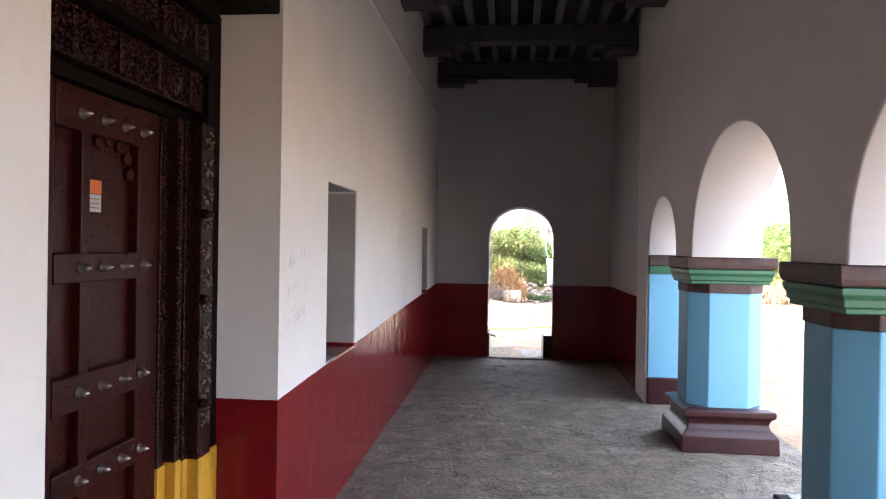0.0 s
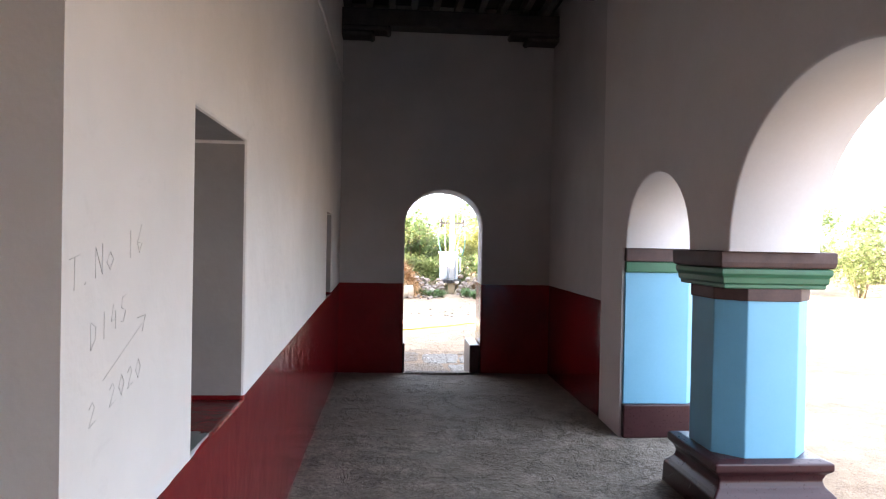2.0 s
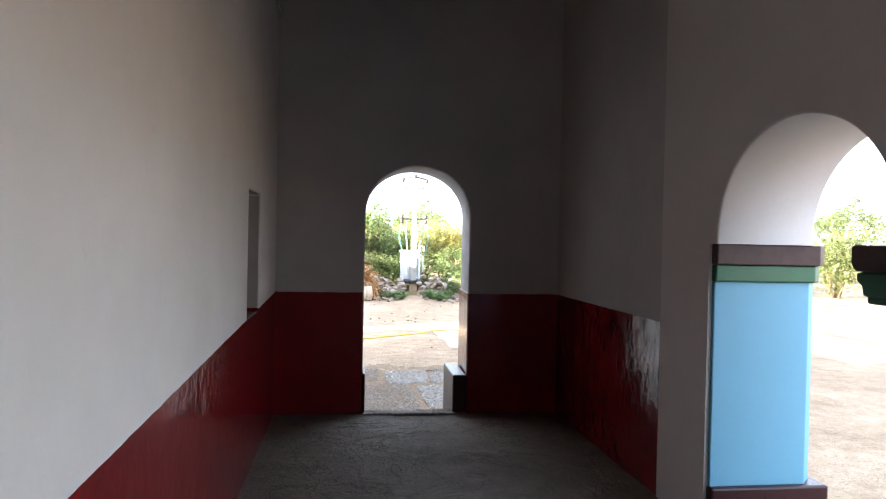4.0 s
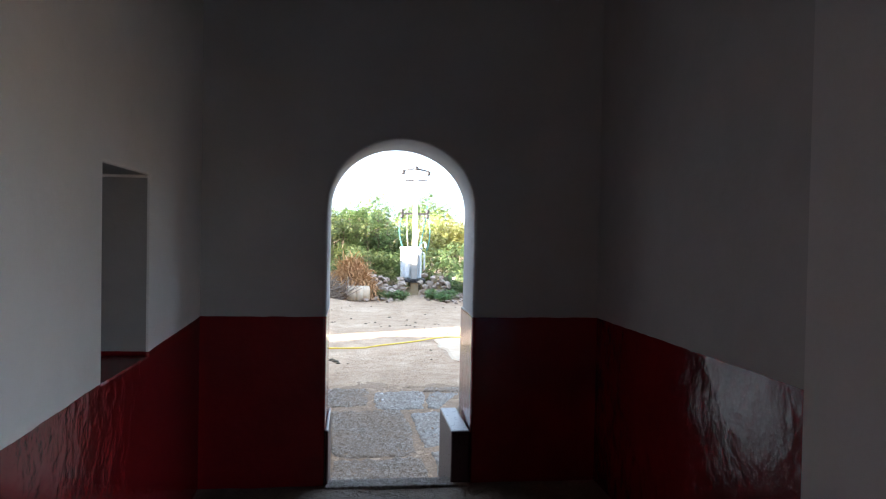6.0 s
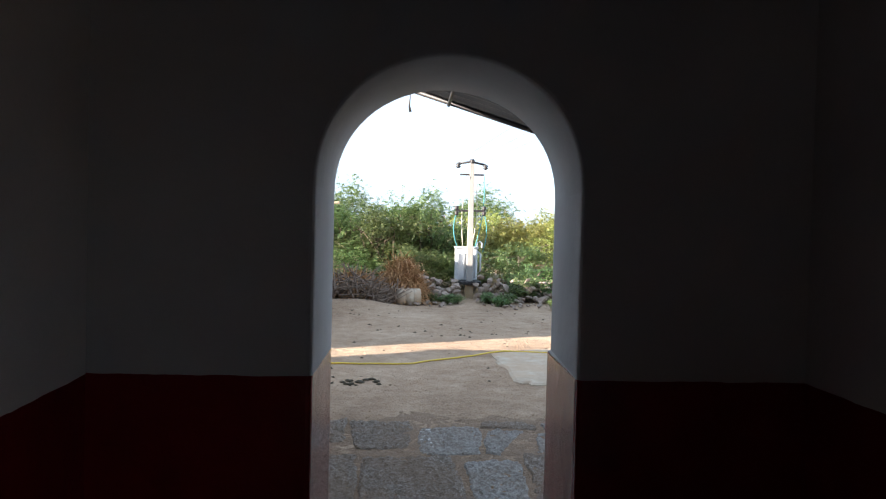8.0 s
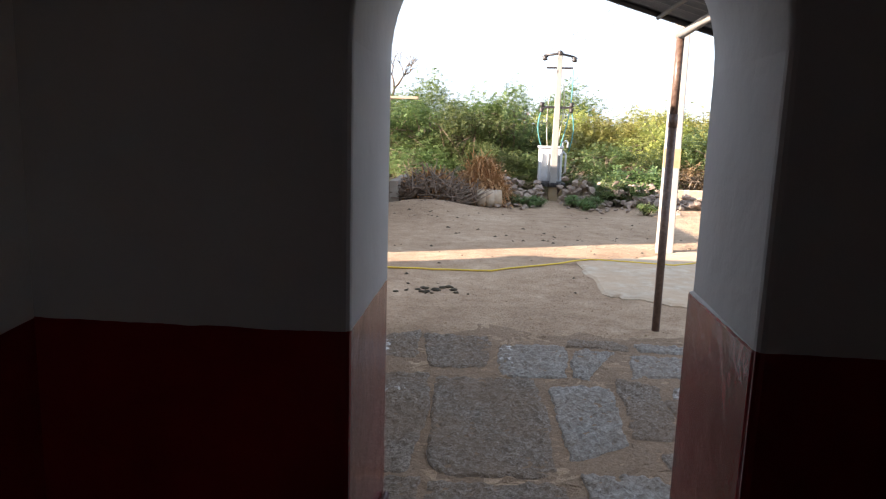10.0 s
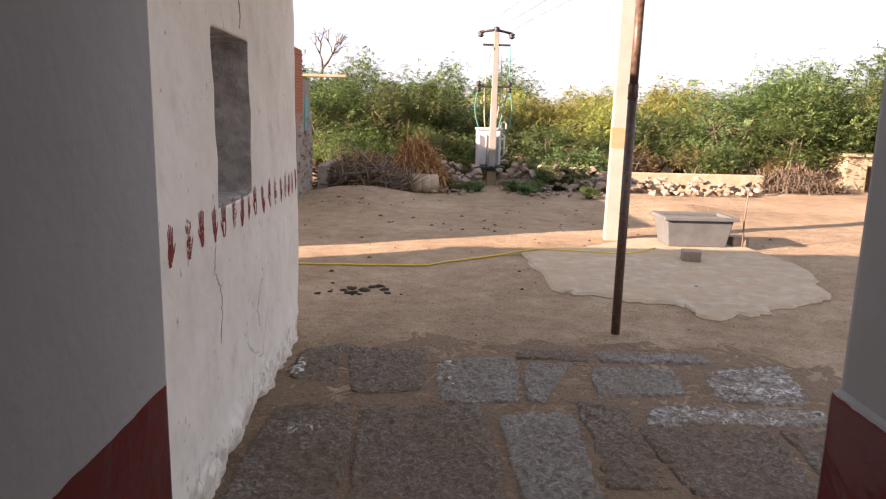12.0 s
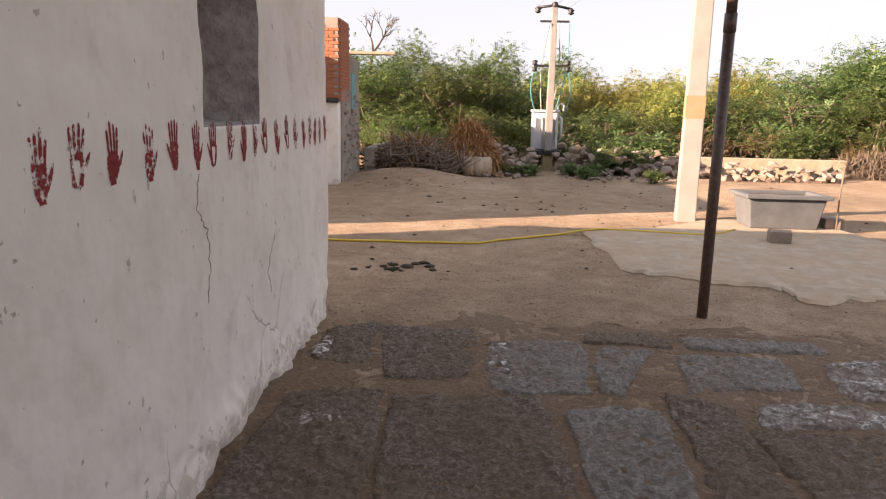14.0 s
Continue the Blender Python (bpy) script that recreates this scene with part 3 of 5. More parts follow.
# ---- the carved doorway ----
def carved_doorway():
    rnd = random.Random(5)
    t = thing("carved_door", "closed carved dark wooden temple door with spiked knobs and yellow-painted foot", "door", (0, 0, 0))
    XF, Y0, Y1 = 1.17, 1.765, 3.345
    LX = 1.055
    leaf = part("leaf", boxed(LX - 0.05, LX, 2.17, 2.96, 0.02, 2.05, 0.004), M_LEAFWOOD, t, "red-brown oiled door leaf")
    # rails and stiles stand proud of the sunk panels
    for y0, y1 in ((2.18, 2.30), (2.44, 2.49), (2.79, 2.945)):
        part("stile", boxed(LX - 0.002, LX + 0.035, y0, y1, 0.03, 2.045, 0.006), M_LEAFWOOD, leaf)
    for z0, z1 in ((1.90, 2.04), (1.40, 1.50), (0.98, 1.10), (0.70, 0.80), (0.03, 0.2)):
        part("rail", boxed(LX - 0.001, LX + 0.038, 2.302, 2.788, z0, z1, 0.006), M_LEAFWOOD, leaf)
    # cusped arch over the top panel
    bm = bmesh.new()
    for k in range(7):
        a = math.pi * k / 6
        lathe(bm, [(0.026, 0.0), (0.026, 0.014), (0.02, 0.018)], 10, (LX, 2.64 - 0.13 * math.cos(a), 1.79 + 0.11 * math.sin(a)), "x")
    part("cusped_arch", bm, M_LEAFWOOD, leaf)
    for z in (1.955, 1.45, 1.04, 0.75):
        for k in range(4):
            bm = lathe(bmesh.new(), [(0.017, 0.0), (0.019, 0.006), (0.011, 0.010), (0.013, 0.018), (0.009, 0.030), (0.003, 0.042)], 12)
            ob = part("knob", bm, M_STEEL, leaf, "dull iron spiked knob", True)
            ob.matrix_basis = Matrix.Translation((LX + 0.036, 2.43 + 0.128 * k, z)) @ Euler((0, radians(90), 0)).to_matrix().to_4x4()
    n1 = part("notice", boxed(LX - 0.001, LX + 0.004, 2.50, 2.60, 1.64, 1.70), M_PAPER, leaf, "pasted grey and orange paper notice")
    part("notice_head", boxed(LX - 0.001, LX + 0.005, 2.50, 2.60, 1.703, 1.75), M_ORANGE, leaf, "orange printed paper")
    for k in range(3):
        part("text_bar", boxed(LX + 0.0045, LX + 0.0055, 2.51, 2.59, 1.652 + 0.015 * k, 1.656 + 0.015 * k), M_INK, n1)
    # stepped, beaded frame on both sides
    for side in (1, -1):
        yy = lambda d: (Y1 - d) if side == 1 else (Y0 + d)
        for d0, d1, x1 in ((0.0, 0.13, XF), (0.13, 0.25, XF + 0.03), (0.25, 0.29, XF - 0.02), (0.29, 0.335, XF - 0.03), (0.335, 0.395, XF - 0.075)):
            a, b = sorted((yy(d0), yy(d1)))
            # Outermost post is black: shadow of the gap beside the jamb, as colour.
            part("frame_post", boxed(0.98, x1, a + 0.001, b - 0.001, 0.0, 2.565 if d0 == 0.0 else 2.045, 0.004), M_BLACKWOODSHADE if d0 == 0.0 else M_CARVED, t)
            part("painted_foot", boxed(0.98, x1 + 0.006, a - 0.001, b + 0.001, 0.0, 0.61 + rnd.uniform(-0.02, 0.03), 0.006), M_YELLOW, t, "yellow-painted foot of the frame")
        bm = bmesh.new()
        for k in range(62):
            z = 0.72 + k * 0.0205
            box(bm, XF - 0.032, XF - 0.022, yy(0.33) - 0.006, yy(0.33) + 0.006, z, z + 0.012)
            box(bm, XF - 0.077, XF - 0.066, yy(0.375) - 0.006, yy(0.375) + 0.006, z, z + 0.012)
            box(bm, XF - 0.022, XF - 0.010, yy(0.27) - 0.006, yy(0.27) + 0.006, z, z + 0.012)
        part("beading", bm, M_CARVED, t, "fine carved beading")
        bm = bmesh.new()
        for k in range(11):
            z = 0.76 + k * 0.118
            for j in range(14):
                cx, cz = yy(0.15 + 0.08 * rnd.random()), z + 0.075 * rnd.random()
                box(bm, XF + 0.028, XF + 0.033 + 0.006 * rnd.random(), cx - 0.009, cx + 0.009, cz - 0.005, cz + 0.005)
        # Paler copy of the frame's wood: light caught by the blocks is in the colour.
        part("carved_blocks", bm, M_CARVEDLIT, t, "worn carved foliage blocks, lit tone painted in")
        for z in (0.86, 1.30, 1.66):
            bm = lathe(bmesh.new(), [(0.02, 0.0), (0.022, 0.02), (0.008, 0.05)], 10, (XF + 0.028, yy(0.235), z), "x")
            part("peg", bm, M_CARVED, t)
    # carved lintel in stepped bands
    for z0, z1, x1 in ((2.05, 2.10, XF - 0.07), (2.10, 2.27, XF - 0.02), (2.27, 2.315, XF + 0.03), (2.315, 2.49, XF), (2.49, 2.57, XF + 0.05)):
        # Thin bands are black to paint the shade of grooves.
        part("lintel_band", boxed(0.98, x1, Y0 + 0.132, Y1 - 0.132, z0 + 0.001, z1 - 0.001, 0.005), M_BLACKWOODSHADE if z1 - z0 < 0.1 else M_CARVED, t)
    bm = bmesh.new()
    for z0, z1, x in ((2.115, 2.255, XF - 0.02), (2.33, 2.475, XF)):
        for k in range(430):
            y, z = rnd.uniform(Y0 + 0.15, Y1 - 0.16), rnd.uniform(z0, z1)
            if int((y - Y0) / 0.26) % 3 == 1 and (((y - Y0) % 0.26 - 0.13) ** 2 + (z - (z0 + z1) / 2) ** 2) < 0.0042:
                continue
            r = rnd.uniform(0.006, 0.013)
            lathe(bm, [(r, 0.0), (r * 0.8, r * 0.7), (r * 0.3, r)], 6, (x - 0.001, y, z), "x")
        for k in range(5):
            y = Y0 + 0.13 + 0.26 * k
            if k % 3 == 1:
                for r0 in (0.062, 0.042, 0.02):
                    lathe(bm, [(r0, 0.0), (r0, 0.006 + (0.062 - r0) * 0.5), (r0 - 0.012, 0.012 + (0.062 - r0) * 0.5)], 18, (x - 0.001, y, (z0 + z1) / 2), "x")
            box(bm, x - 0.002, x + 0.012, y + 0.118, y + 0.142, z0, z1)
    part("lintel_carving", bm, M_CARVED, t, "carved foliage and rosettes")
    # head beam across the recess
    part("head_beam", boxed(0.96, XL - 0.012, Y0 - 0.003, Y1 + 0.003, 2.575, 2.975, 0.01), M_BLACKWOODSHADE, t, "black timber head beam")


# Black timber of the head beam; on posts and bands it paints gap shade.
M_BLACKWOODSHADE = surface("black_wood_and_gap_shade", (0.002, 0.001, 0.001), (0.006, 0.003, 0.003), 10.0, 0.6, 60.0, 0.3)
M_PAPER = surface("grey_paper", (0.35, 0.34, 0.33), (0.5, 0.48, 0.46), 20, 0.8, 80, 0.1)
M_ORANGE = surface("orange_print", (0.45, 0.10, 0.03), (0.6, 0.16, 0.05), 20, 0.8, 80, 0.1)
M_INK = surface("grey_ink", (0.1, 0.1, 0.1), (0.2, 0.2, 0.2), 20, 0.8, 80, 0.1)
M_CARVEDLIT = surface("worn_lit_carved_wood", (0.012, 0.007, 0.006), (0.085, 0.066, 0.058), 25, 0.4, 90, 0.4)
for m_, level in ((M_LEAFWOOD, 0.15), (M_BLACKWOODSHADE, 0.06)):
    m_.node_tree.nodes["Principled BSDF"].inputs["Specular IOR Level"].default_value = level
carved_doorway()

# ---- outside: ground ----
def soil():
    m, nt, b = nodes_of("dry_sandy_soil")
    pos = position(nt)
    broad = noise_node(nt, 0.45, 5, 0.6, pos)
    mid = noise_node(nt, 3.5, 6, 0.7, pos)
    fine = noise_node(nt, 32.0, 4, 0.7, pos)
    crumb = noise_node(nt, 75.0, 3, 0.6, pos)
    s = calc(nt, "ADD", calc(nt, "MULTIPLY", broad, 0.5), calc(nt, "MULTIPLY", mid, 0.5))
    c = ramp(nt, s, [(0.34, (0.23, 0.145, 0.088)), (0.5, (0.365, 0.25, 0.160)), (0.68, (0.52, 0.39, 0.272))])
    speck = ramp(nt, fine, [(0.38, (1, 1, 1)), (0.47, (0, 0, 0))])
    c = mix(nt, calc(nt, "MULTIPLY", speck, 0.5), c, (0.13, 0.088, 0.058))
    pale = ramp(nt, crumb, [(0.62, (0, 0, 0)), (0.70, (1, 1, 1))])
    c = mix(nt, calc(nt, "MULTIPLY", pale, 0.35), c, (0.55, 0.43, 0.32))
    nt.links.new(c, b.inputs["Base Color"])
    b.inputs["Roughness"].default_value = 0.95
    h = calc(nt, "ADD", calc(nt, "ADD", mid, calc(nt, "MULTIPLY", fine, 0.45)), calc(nt, "MULTIPLY", crumb, 0.2))
    bump(nt, b, h, 1.0, 0.07)
    return m


M_SOIL = soil()
M_GRANITE = rough_stone("hewn_granite", (0.120, 0.095, 0.075), (0.212, 0.172, 0.138), (0.345, 0.292, 0.242), (0.22, 0.148, 0.096), 34.0, 0.07, 0.55, 0.12)
M_GRANITEPALE = rough_stone("pale_hewn_granite", (0.140, 0.128, 0.114), (0.255, 0.236, 0.213), (0.41, 0.385, 0.352), (0.22, 0.155, 0.105), 30.0, 0.05, 0.35, 0.17)
M_LIMESTAIN = rough_stone("lime_splashed_granite", (0.14, 0.12, 0.10), (0.29, 0.26, 0.235), (0.56, 0.53, 0.50), (0.23, 0.16, 0.11), 24.0, 0.05, 0.45, 0.12)
M_CONCRETE = rough_stone("weathered_concrete", (0.25, 0.198, 0.145), (0.39, 0.32, 0.24), (0.52, 0.44, 0.345), (0.42, 0.28, 0.17), 5.0, 0.02, 0.5, 0.30)
M_POLE = surface("pale_concrete_pole", (0.23, 0.215, 0.195), (0.32, 0.30, 0.275), 3.0, 0.9, 50.0, 0.3, 0.006)
M_RUST = surface("brown_painted_iron", (0.035, 0.016, 0.012), (0.17, 0.11, 0.085), 22.0, 0.45, 90.0, 0.3, 0.003, spread=0.2)
M_TIN = surface("dull_tin_sheet", (0.10, 0.105, 0.115), (0.20, 0.21, 0.225), 2.0, 0.5, 60.0, 0.15, 0.003, metal=0.3)
M_TROUGH = surface("grey_cement_trough", (0.075, 0.08, 0.085), (0.15, 0.155, 0.16), 4.0, 0.85, 50.0, 0.4, 0.006)
M_HOSE = surface("yellow_hose", (0.52, 0.35, 0.03), (0.70, 0.50, 0.07), 6.0, 0.45, 60.0, 0.1, 0.002)
M_BRICK = surface("red_brick", (0.30, 0.095, 0.05), (0.47, 0.17, 0.09), 9.0, 0.9, 60.0, 0.5, 0.006)
M_MORTAR = surface("grey_mortar_wall", (0.20, 0.165, 0.135), (0.38, 0.33, 0.28), 4.0, 0.95, 30.0, 0.9, 0.02)
M_STONE = surface("field_stone", (0.17, 0.125, 0.098), (0.37, 0.295, 0.24), 3.0, 0.9, 30.0, 0.6, 0.015, use_object=True)


def patchy_red(name, worn):
    m, nt, b = nodes_of(name)
    pos = position(nt)
    fine = noise_node(nt, 60.0, 6, 0.8, pos)
    n = calc(nt, "ADD", calc(nt, "MULTIPLY", fine, 0.5), calc(nt, "MULTIPLY", noise_node(nt, 30.0, 3, 0.6, pos), 0.5))
    nt.links.new(ramp(nt, n, [(worn - 0.03, (0, 0, 0)), (worn + 0.05, (1, 1, 1))]), b.inputs["Alpha"])
    nt.links.new(ramp(nt, fine, [(0.35, (0.15, 0.006, 0.008)), (0.65, (0.36, 0.026, 0.028))]), b.inputs["Base Color"])
    b.inputs["Roughness"].default_value = 0.75
    return m


M_RED = patchy_red("patchy_red_paint", 0.38)
M_REDWORN = patchy_red("worn_red_paint", 0.465)
M_STICK = surface("dry_wood", (0.095, 0.066, 0.050), (0.27, 0.20, 0.15), 12.0, 0.9, 60.0, 0.4)
M_HAY = surface("dry_straw", (0.32, 0.155, 0.065), (0.54, 0.31, 0.14), 8.0, 0.9, 60.0, 0.2)
M_BARK = surface("grey_brown_bark", (0.07, 0.05, 0.035), (0.20, 0.15, 0.11), 12.0, 0.95, 60.0, 0.6, 0.01)
M_WHITEPAINT = surface("white_enamel", (0.46, 0.475, 0.49), (0.60, 0.615, 0.63), 3.0, 0.45, 50.0, 0.1)
M_BLACK = surface("black_iron", (0.012, 0.010, 0.010), (0.035, 0.03, 0.03), 10.0, 0.5, 60.0, 0.2)
M_DUNG = surface("dark_dung", (0.03, 0.022, 0.015), (0.075, 0.06, 0.035), 20.0, 0.95, 60.0, 0.8, 0.01)
M_WIRE = surface("pale_cable", (0.40, 0.38, 0.30), (0.55, 0.52, 0.42), 10.0, 0.5, 50.0, 0.1)
M_CYAN = surface("cyan_cable", (0.08, 0.28, 0.28), (0.12, 0.38, 0.38), 10.0, 0.5, 50.0, 0.1)


def hill(x, y, cx, cy, sx, sy, h):
    return h * math.exp(-((x - cx) / sx) ** 2 - ((y - cy) / sy) ** 2)


def ground_z(x, y):
    z = G - 0.012
    if y > 16.4 or x > 6.2:
        d = min(1.0, max(y - 16.4, x - 6.2) / 2.0)
        z += d * (0.035 * noise.noise(Vector((x * 0.45, y * 0.45, 0))) + 0.012 * noise.noise(Vector((x * 1.9, y * 1.9, 5))))
    z += hill(x, y, 0.9, 27.3, 1.5, 1.1, 0.28) + hill(x, y, 8.6, 25.6, 1.2, 0.8, 0.22) + hill(x, y, 3.2, 25.5, 3.0, 1.5, 0.06)
    z += 0.006 * noise.noise(Vector((x * 3.1, y * 3.1, 2)))
    return z


def spread_axis(lo, hi, step, far):
    xs = list(np.arange(lo, hi + 1e-6, step))
    a, b, s = xs[0], xs[-1], step
    while b < far:
        s *= 1.35
        a, b = a - s, b + s
        xs = [a] + xs + [b]
    return xs


def build_ground():
    xs, ys = spread_axis(-3.0, 18.0, 0.16, 4000.0), spread_axis(8.0, 38.0, 0.16, 4000.0)
    verts = [(x, y, ground_z(x, y)) for x in xs for y in ys]
    n = len(ys)
    faces = [(i * n + j, (i + 1) * n + j, (i + 1) * n + j + 1, i * n + j + 1) for i in range(len(xs) - 1) for j in range(n - 1)]
    me = bpy.data.meshes.new("ground")
    me.from_pydata(verts, [], faces)
    me.materials.append(M_SOIL)
    for p in me.polygons:
        p.use_smooth = True
    tagged(new("ground", me), "dry sandy brown earth of the yard", "ground", kind="structure")


build_ground()

# stone steps below the arched doorway
for k, (y0, y1, z) in enumerate(((YD + 0.0, YD + 0.28, -0.2), (YD + 0.28, YD + 0.62, -0.43))):
    obj("step", boxed(DX0 + 0.024, 2.952, y0 + 0.023, y1, G - 0.1, z, 0.02), M_GRANITE, "worn granite step below the arched doorway", "step", "structure", "steps at the doorway")


# ---- the white house beside the yard ----
def wall_x(y, z):
    return 1.435 - 0.013 * (y - 10.6) + 0.030 * noise.noise(Vector((y * 0.9, z * 0.9, 7))) + 0.009 * noise.noise(Vector((y * 4, z * 4, 2)))


def white_house():
    y0, y1, z0, z1 = YD + TF + 0.004, 16.30, G - 0.08, 2.72
    cols, rows = 300, 180
    bm = bmesh.new()
    grid = []
    for i in range(cols + 1):
        y = y0 + (y1 - y0) * i / cols
        line = []
        for j in range(rows + 1):
            z = z0 + (z1 - z0) * j / rows
            x = 1.435 - 0.013 * (y - 10.6) + 0.030 * noise.noise(Vector((y * 0.9, z * 0.9, 7))) + 0.009 * noise.noise(Vector((y * 4, z * 4, 2)))
            low = max(0.0, 0.34 - (z - G)) / 0.34
            x += low * (0.012 + 0.055 * noise.noise(Vector((y * 3.2, z * 5, 9))) + 0.03 * noise.noise(Vector((y * 11, z * 14, 3))))
            e = 0.03 * noise.noise(Vector((y * 3, z * 4, 4)))
            inside = min(y - 13.62, 14.42 - y, z - 0.866, 1.80 - z)
            if inside > 0:
                x -= 0.30 - 0.09 * noise.noise(Vector((y * 3.5, z * 4.5, 1))) - 0.03 * noise.noise(Vector((y * 13, z * 13, 1)))
            r = max(0.0, y - (y1 - 0.10)) / 0.10
            x -= 0.10 * r * r
            line.append(bm.verts.new((x, y + 2.2 * e * max(0.0, 1 - abs(y - 13.95) / 0.9) + (0.06 * noise.noise(Vector((z * 2.1, 3, 1))) if i == cols else 0), z)))
        grid.append(line)
    for i in range(cols):
        for j in range(rows):
            f = bm.faces.new((grid[i][j], grid[i + 1][j], grid[i + 1][j + 1], grid[i][j + 1]))
            f.smooth = True
            c = f.calc_center_median()
            f.material_index = int(13.58 < c.y < 14.50 and 0.86 < c.z < 1.83 and min(v.co.x - wall_x(v.co.y, v.co.z) for v in f.verts) < -0.06)
    end = [bm.verts.new((0.6, y1 + 0.02, z0)), bm.verts.new((0.6, y1 + 0.02, z1))]
    bm.faces.new([end[0]] + [grid[cols][j] for j in range(rows + 1)] + [end[1]])
    t = thing("white_house", "lime-washed mud house wall with a small recess and red prints", "house")
    obj("wall", bm, [M_LIME, M_RECESS], parent=t)
    part("body", boxed(-7.0, 0.98, y0, y1 - 0.02, z0, z1 - 0.02), M_LIME, t)
    part("roof", boxed(-7.1, 1.42, y0, y1 + 0.06, z1 + 0.0, z1 + 0.12, 0.02), M_CONCRETE, t)


white_house()


def red_print(y, z, size, seed, worn=None):
    """A palm-shaped stamp of red paint on the wall: pad, heel, four slim fingers and a thumb."""
    rnd = random.Random(seed)
    faint, hollow = rnd.random() < 0.3, rnd.random() < 0.2
    worn = faint if worn is None else worn
    side = 1 if rnd.random() < 0.55 else -1
    bm = bmesh.new()
    lift = [0.0012]

    def spot(py, pz):
        yy, zz = y + py * size, z + pz * size
        return (wall_x(yy, zz) + lift[0], yy, zz)

    def strip(line):
        """A band of paint along (y, z, half width) points, with ragged edges."""
        lift[0] += 0.00012
        left, right = [], []
        pts = []
        for a, c in zip(line, line[1:]):
            pts += [tuple(p + (q - p) * k / 4 for p, q in zip(a, c)) for k in range(4)]
        pts.append(line[-1])
        for k, (py, pz, w) in enumerate(pts):
            a, c = pts[max(k - 1, 0)], pts[min(k + 1, len(pts) - 1)]
            d = Vector((c[0] - a[0], c[1] - a[1])).normalized()
            w *= rnd.uniform(0.8, 1.2)
            left.append(bm.verts.new(spot(py - d.y * w, pz + d.x * w)))
            right.append(bm.verts.new(spot(py + d.y * w, pz - d.x * w)))
        for k in range(len(pts) - 1):
            bm.faces.new((left[k], right[k], right[k + 1], left[k + 1]))

    for fy, fl in ((-0.15, 0.36), (-0.055, 0.46), (0.05, 0.48), (0.145, 0.36)):
        fl *= rnd.uniform(0.9, 1.08)
        strip([(fy * 0.8, -0.02, 0.045), (fy, 0.10, 0.034), (fy * 1.15, 0.10 + fl * 0.45, 0.040), (fy * 1.3, 0.10 + fl * 0.9, 0.034), (fy * 1.33, 0.10 + fl, 0.012)])
    strip([(0.13 * side, -0.32, 0.05), (0.22 * side, -0.18, 0.05), (0.30 * side, -0.05, 0.042), (0.36 * side, 0.07, 0.014)])
    if hollow:
        strip([(-0.16, 0.02, 0.05), (-0.05, 0.03, 0.07), (0.06, 0.03, 0.07), (0.16, 0.01, 0.05)])
        strip([(0.14 * side, 0.0, 0.05), (0.15 * side, -0.2, 0.06), (0.10 * side, -0.42, 0.06), (0.02 * side, -0.50, 0.04)])
        strip([(-0.15 * side, 0.0, 0.05), (-0.15 * side, -0.2, 0.045), (-0.10 * side, -0.42, 0.05), (-0.02 * side, -0.50, 0.03)])
    else:
        strip([(0.0, 0.07, 0.15), (0.0, -0.05, 0.19), (0.0, -0.22, 0.18), (0.01 * side, -0.38, 0.14), (0.02 * side, -0.52, 0.08)])
    return obj("red_print", bm, M_REDWORN if worn else M_RED, "patchy red paint palm print on the whitewashed wall", "print", group="row of red prints")


for i, yp in enumerate((11.94, 12.24, 12.46, 12.64, 12.84, 13.09, 13.31, 13.52, 13.70, 13.91, 14.12, 14.32, 14.50, 14.73, 14.94, 15.15, 15.36, 15.55, 15.74, 15.92, 16.1)):
    red_print(yp, 0.780 + 0.012 * math.sin(i * 2.3), 0.205 if i == 0 else 0.18, (51, 27, 30, 22, 45)[i] if i < 5 else 40 + i, (False, False, True, True, False)[i] if i < 5 else None)


def wall_crack(points, width):
    """A crack that runs down the lime wall."""
    rnd = random.Random(6)
    bm = bmesh.new()
    line = []
    for (a, b), (c, d) in zip(points, points[1:]):
        for k in range(8):
            line.append((a + (c - a) * k / 8 + rnd.uniform(-0.014, 0.014), b + rnd.uniform(-0.008, 0.008) + (d - b) * k / 8))
    tube(bm, [(wall_x(yy, zz) + 0.0005, yy, zz) for yy, zz in line], [width * rnd.uniform(0.4, 1.2) for _ in line], 4)
    obj("wall_crack", bm, M_CRACK, "fine dark crack running down the lime wall", "crack", group="cracks in the lime wall")


M_CRACK = surface("dirty_crack", (0.20, 0.17, 0.15), (0.36, 0.32, 0.28), 20.0, 0.95, 60.0, 0.3)
wall_crack([(13.52, 0.66), (13.50, 0.52), (13.60, 0.42), (13.62, 0.25), (13.58, 0.08)], 0.0028)
wall_crack([(14.62, 0.22), (14.50, 0.02), (14.56, -0.12)], 0.0022)
wall_crack([(14.18, 2.08), (14.22, 1.98), (14.20, 1.86)], 0.004)


# ---- paving slabs ----
def stone_top(x, y, seed):
    p = Vector((x, y, seed))
    return 0.008 * noise.noise(p * 3.0) + 0.012 * noise.noise(p * 12.0) + 0.019 * noise.noise(p * 24.0)


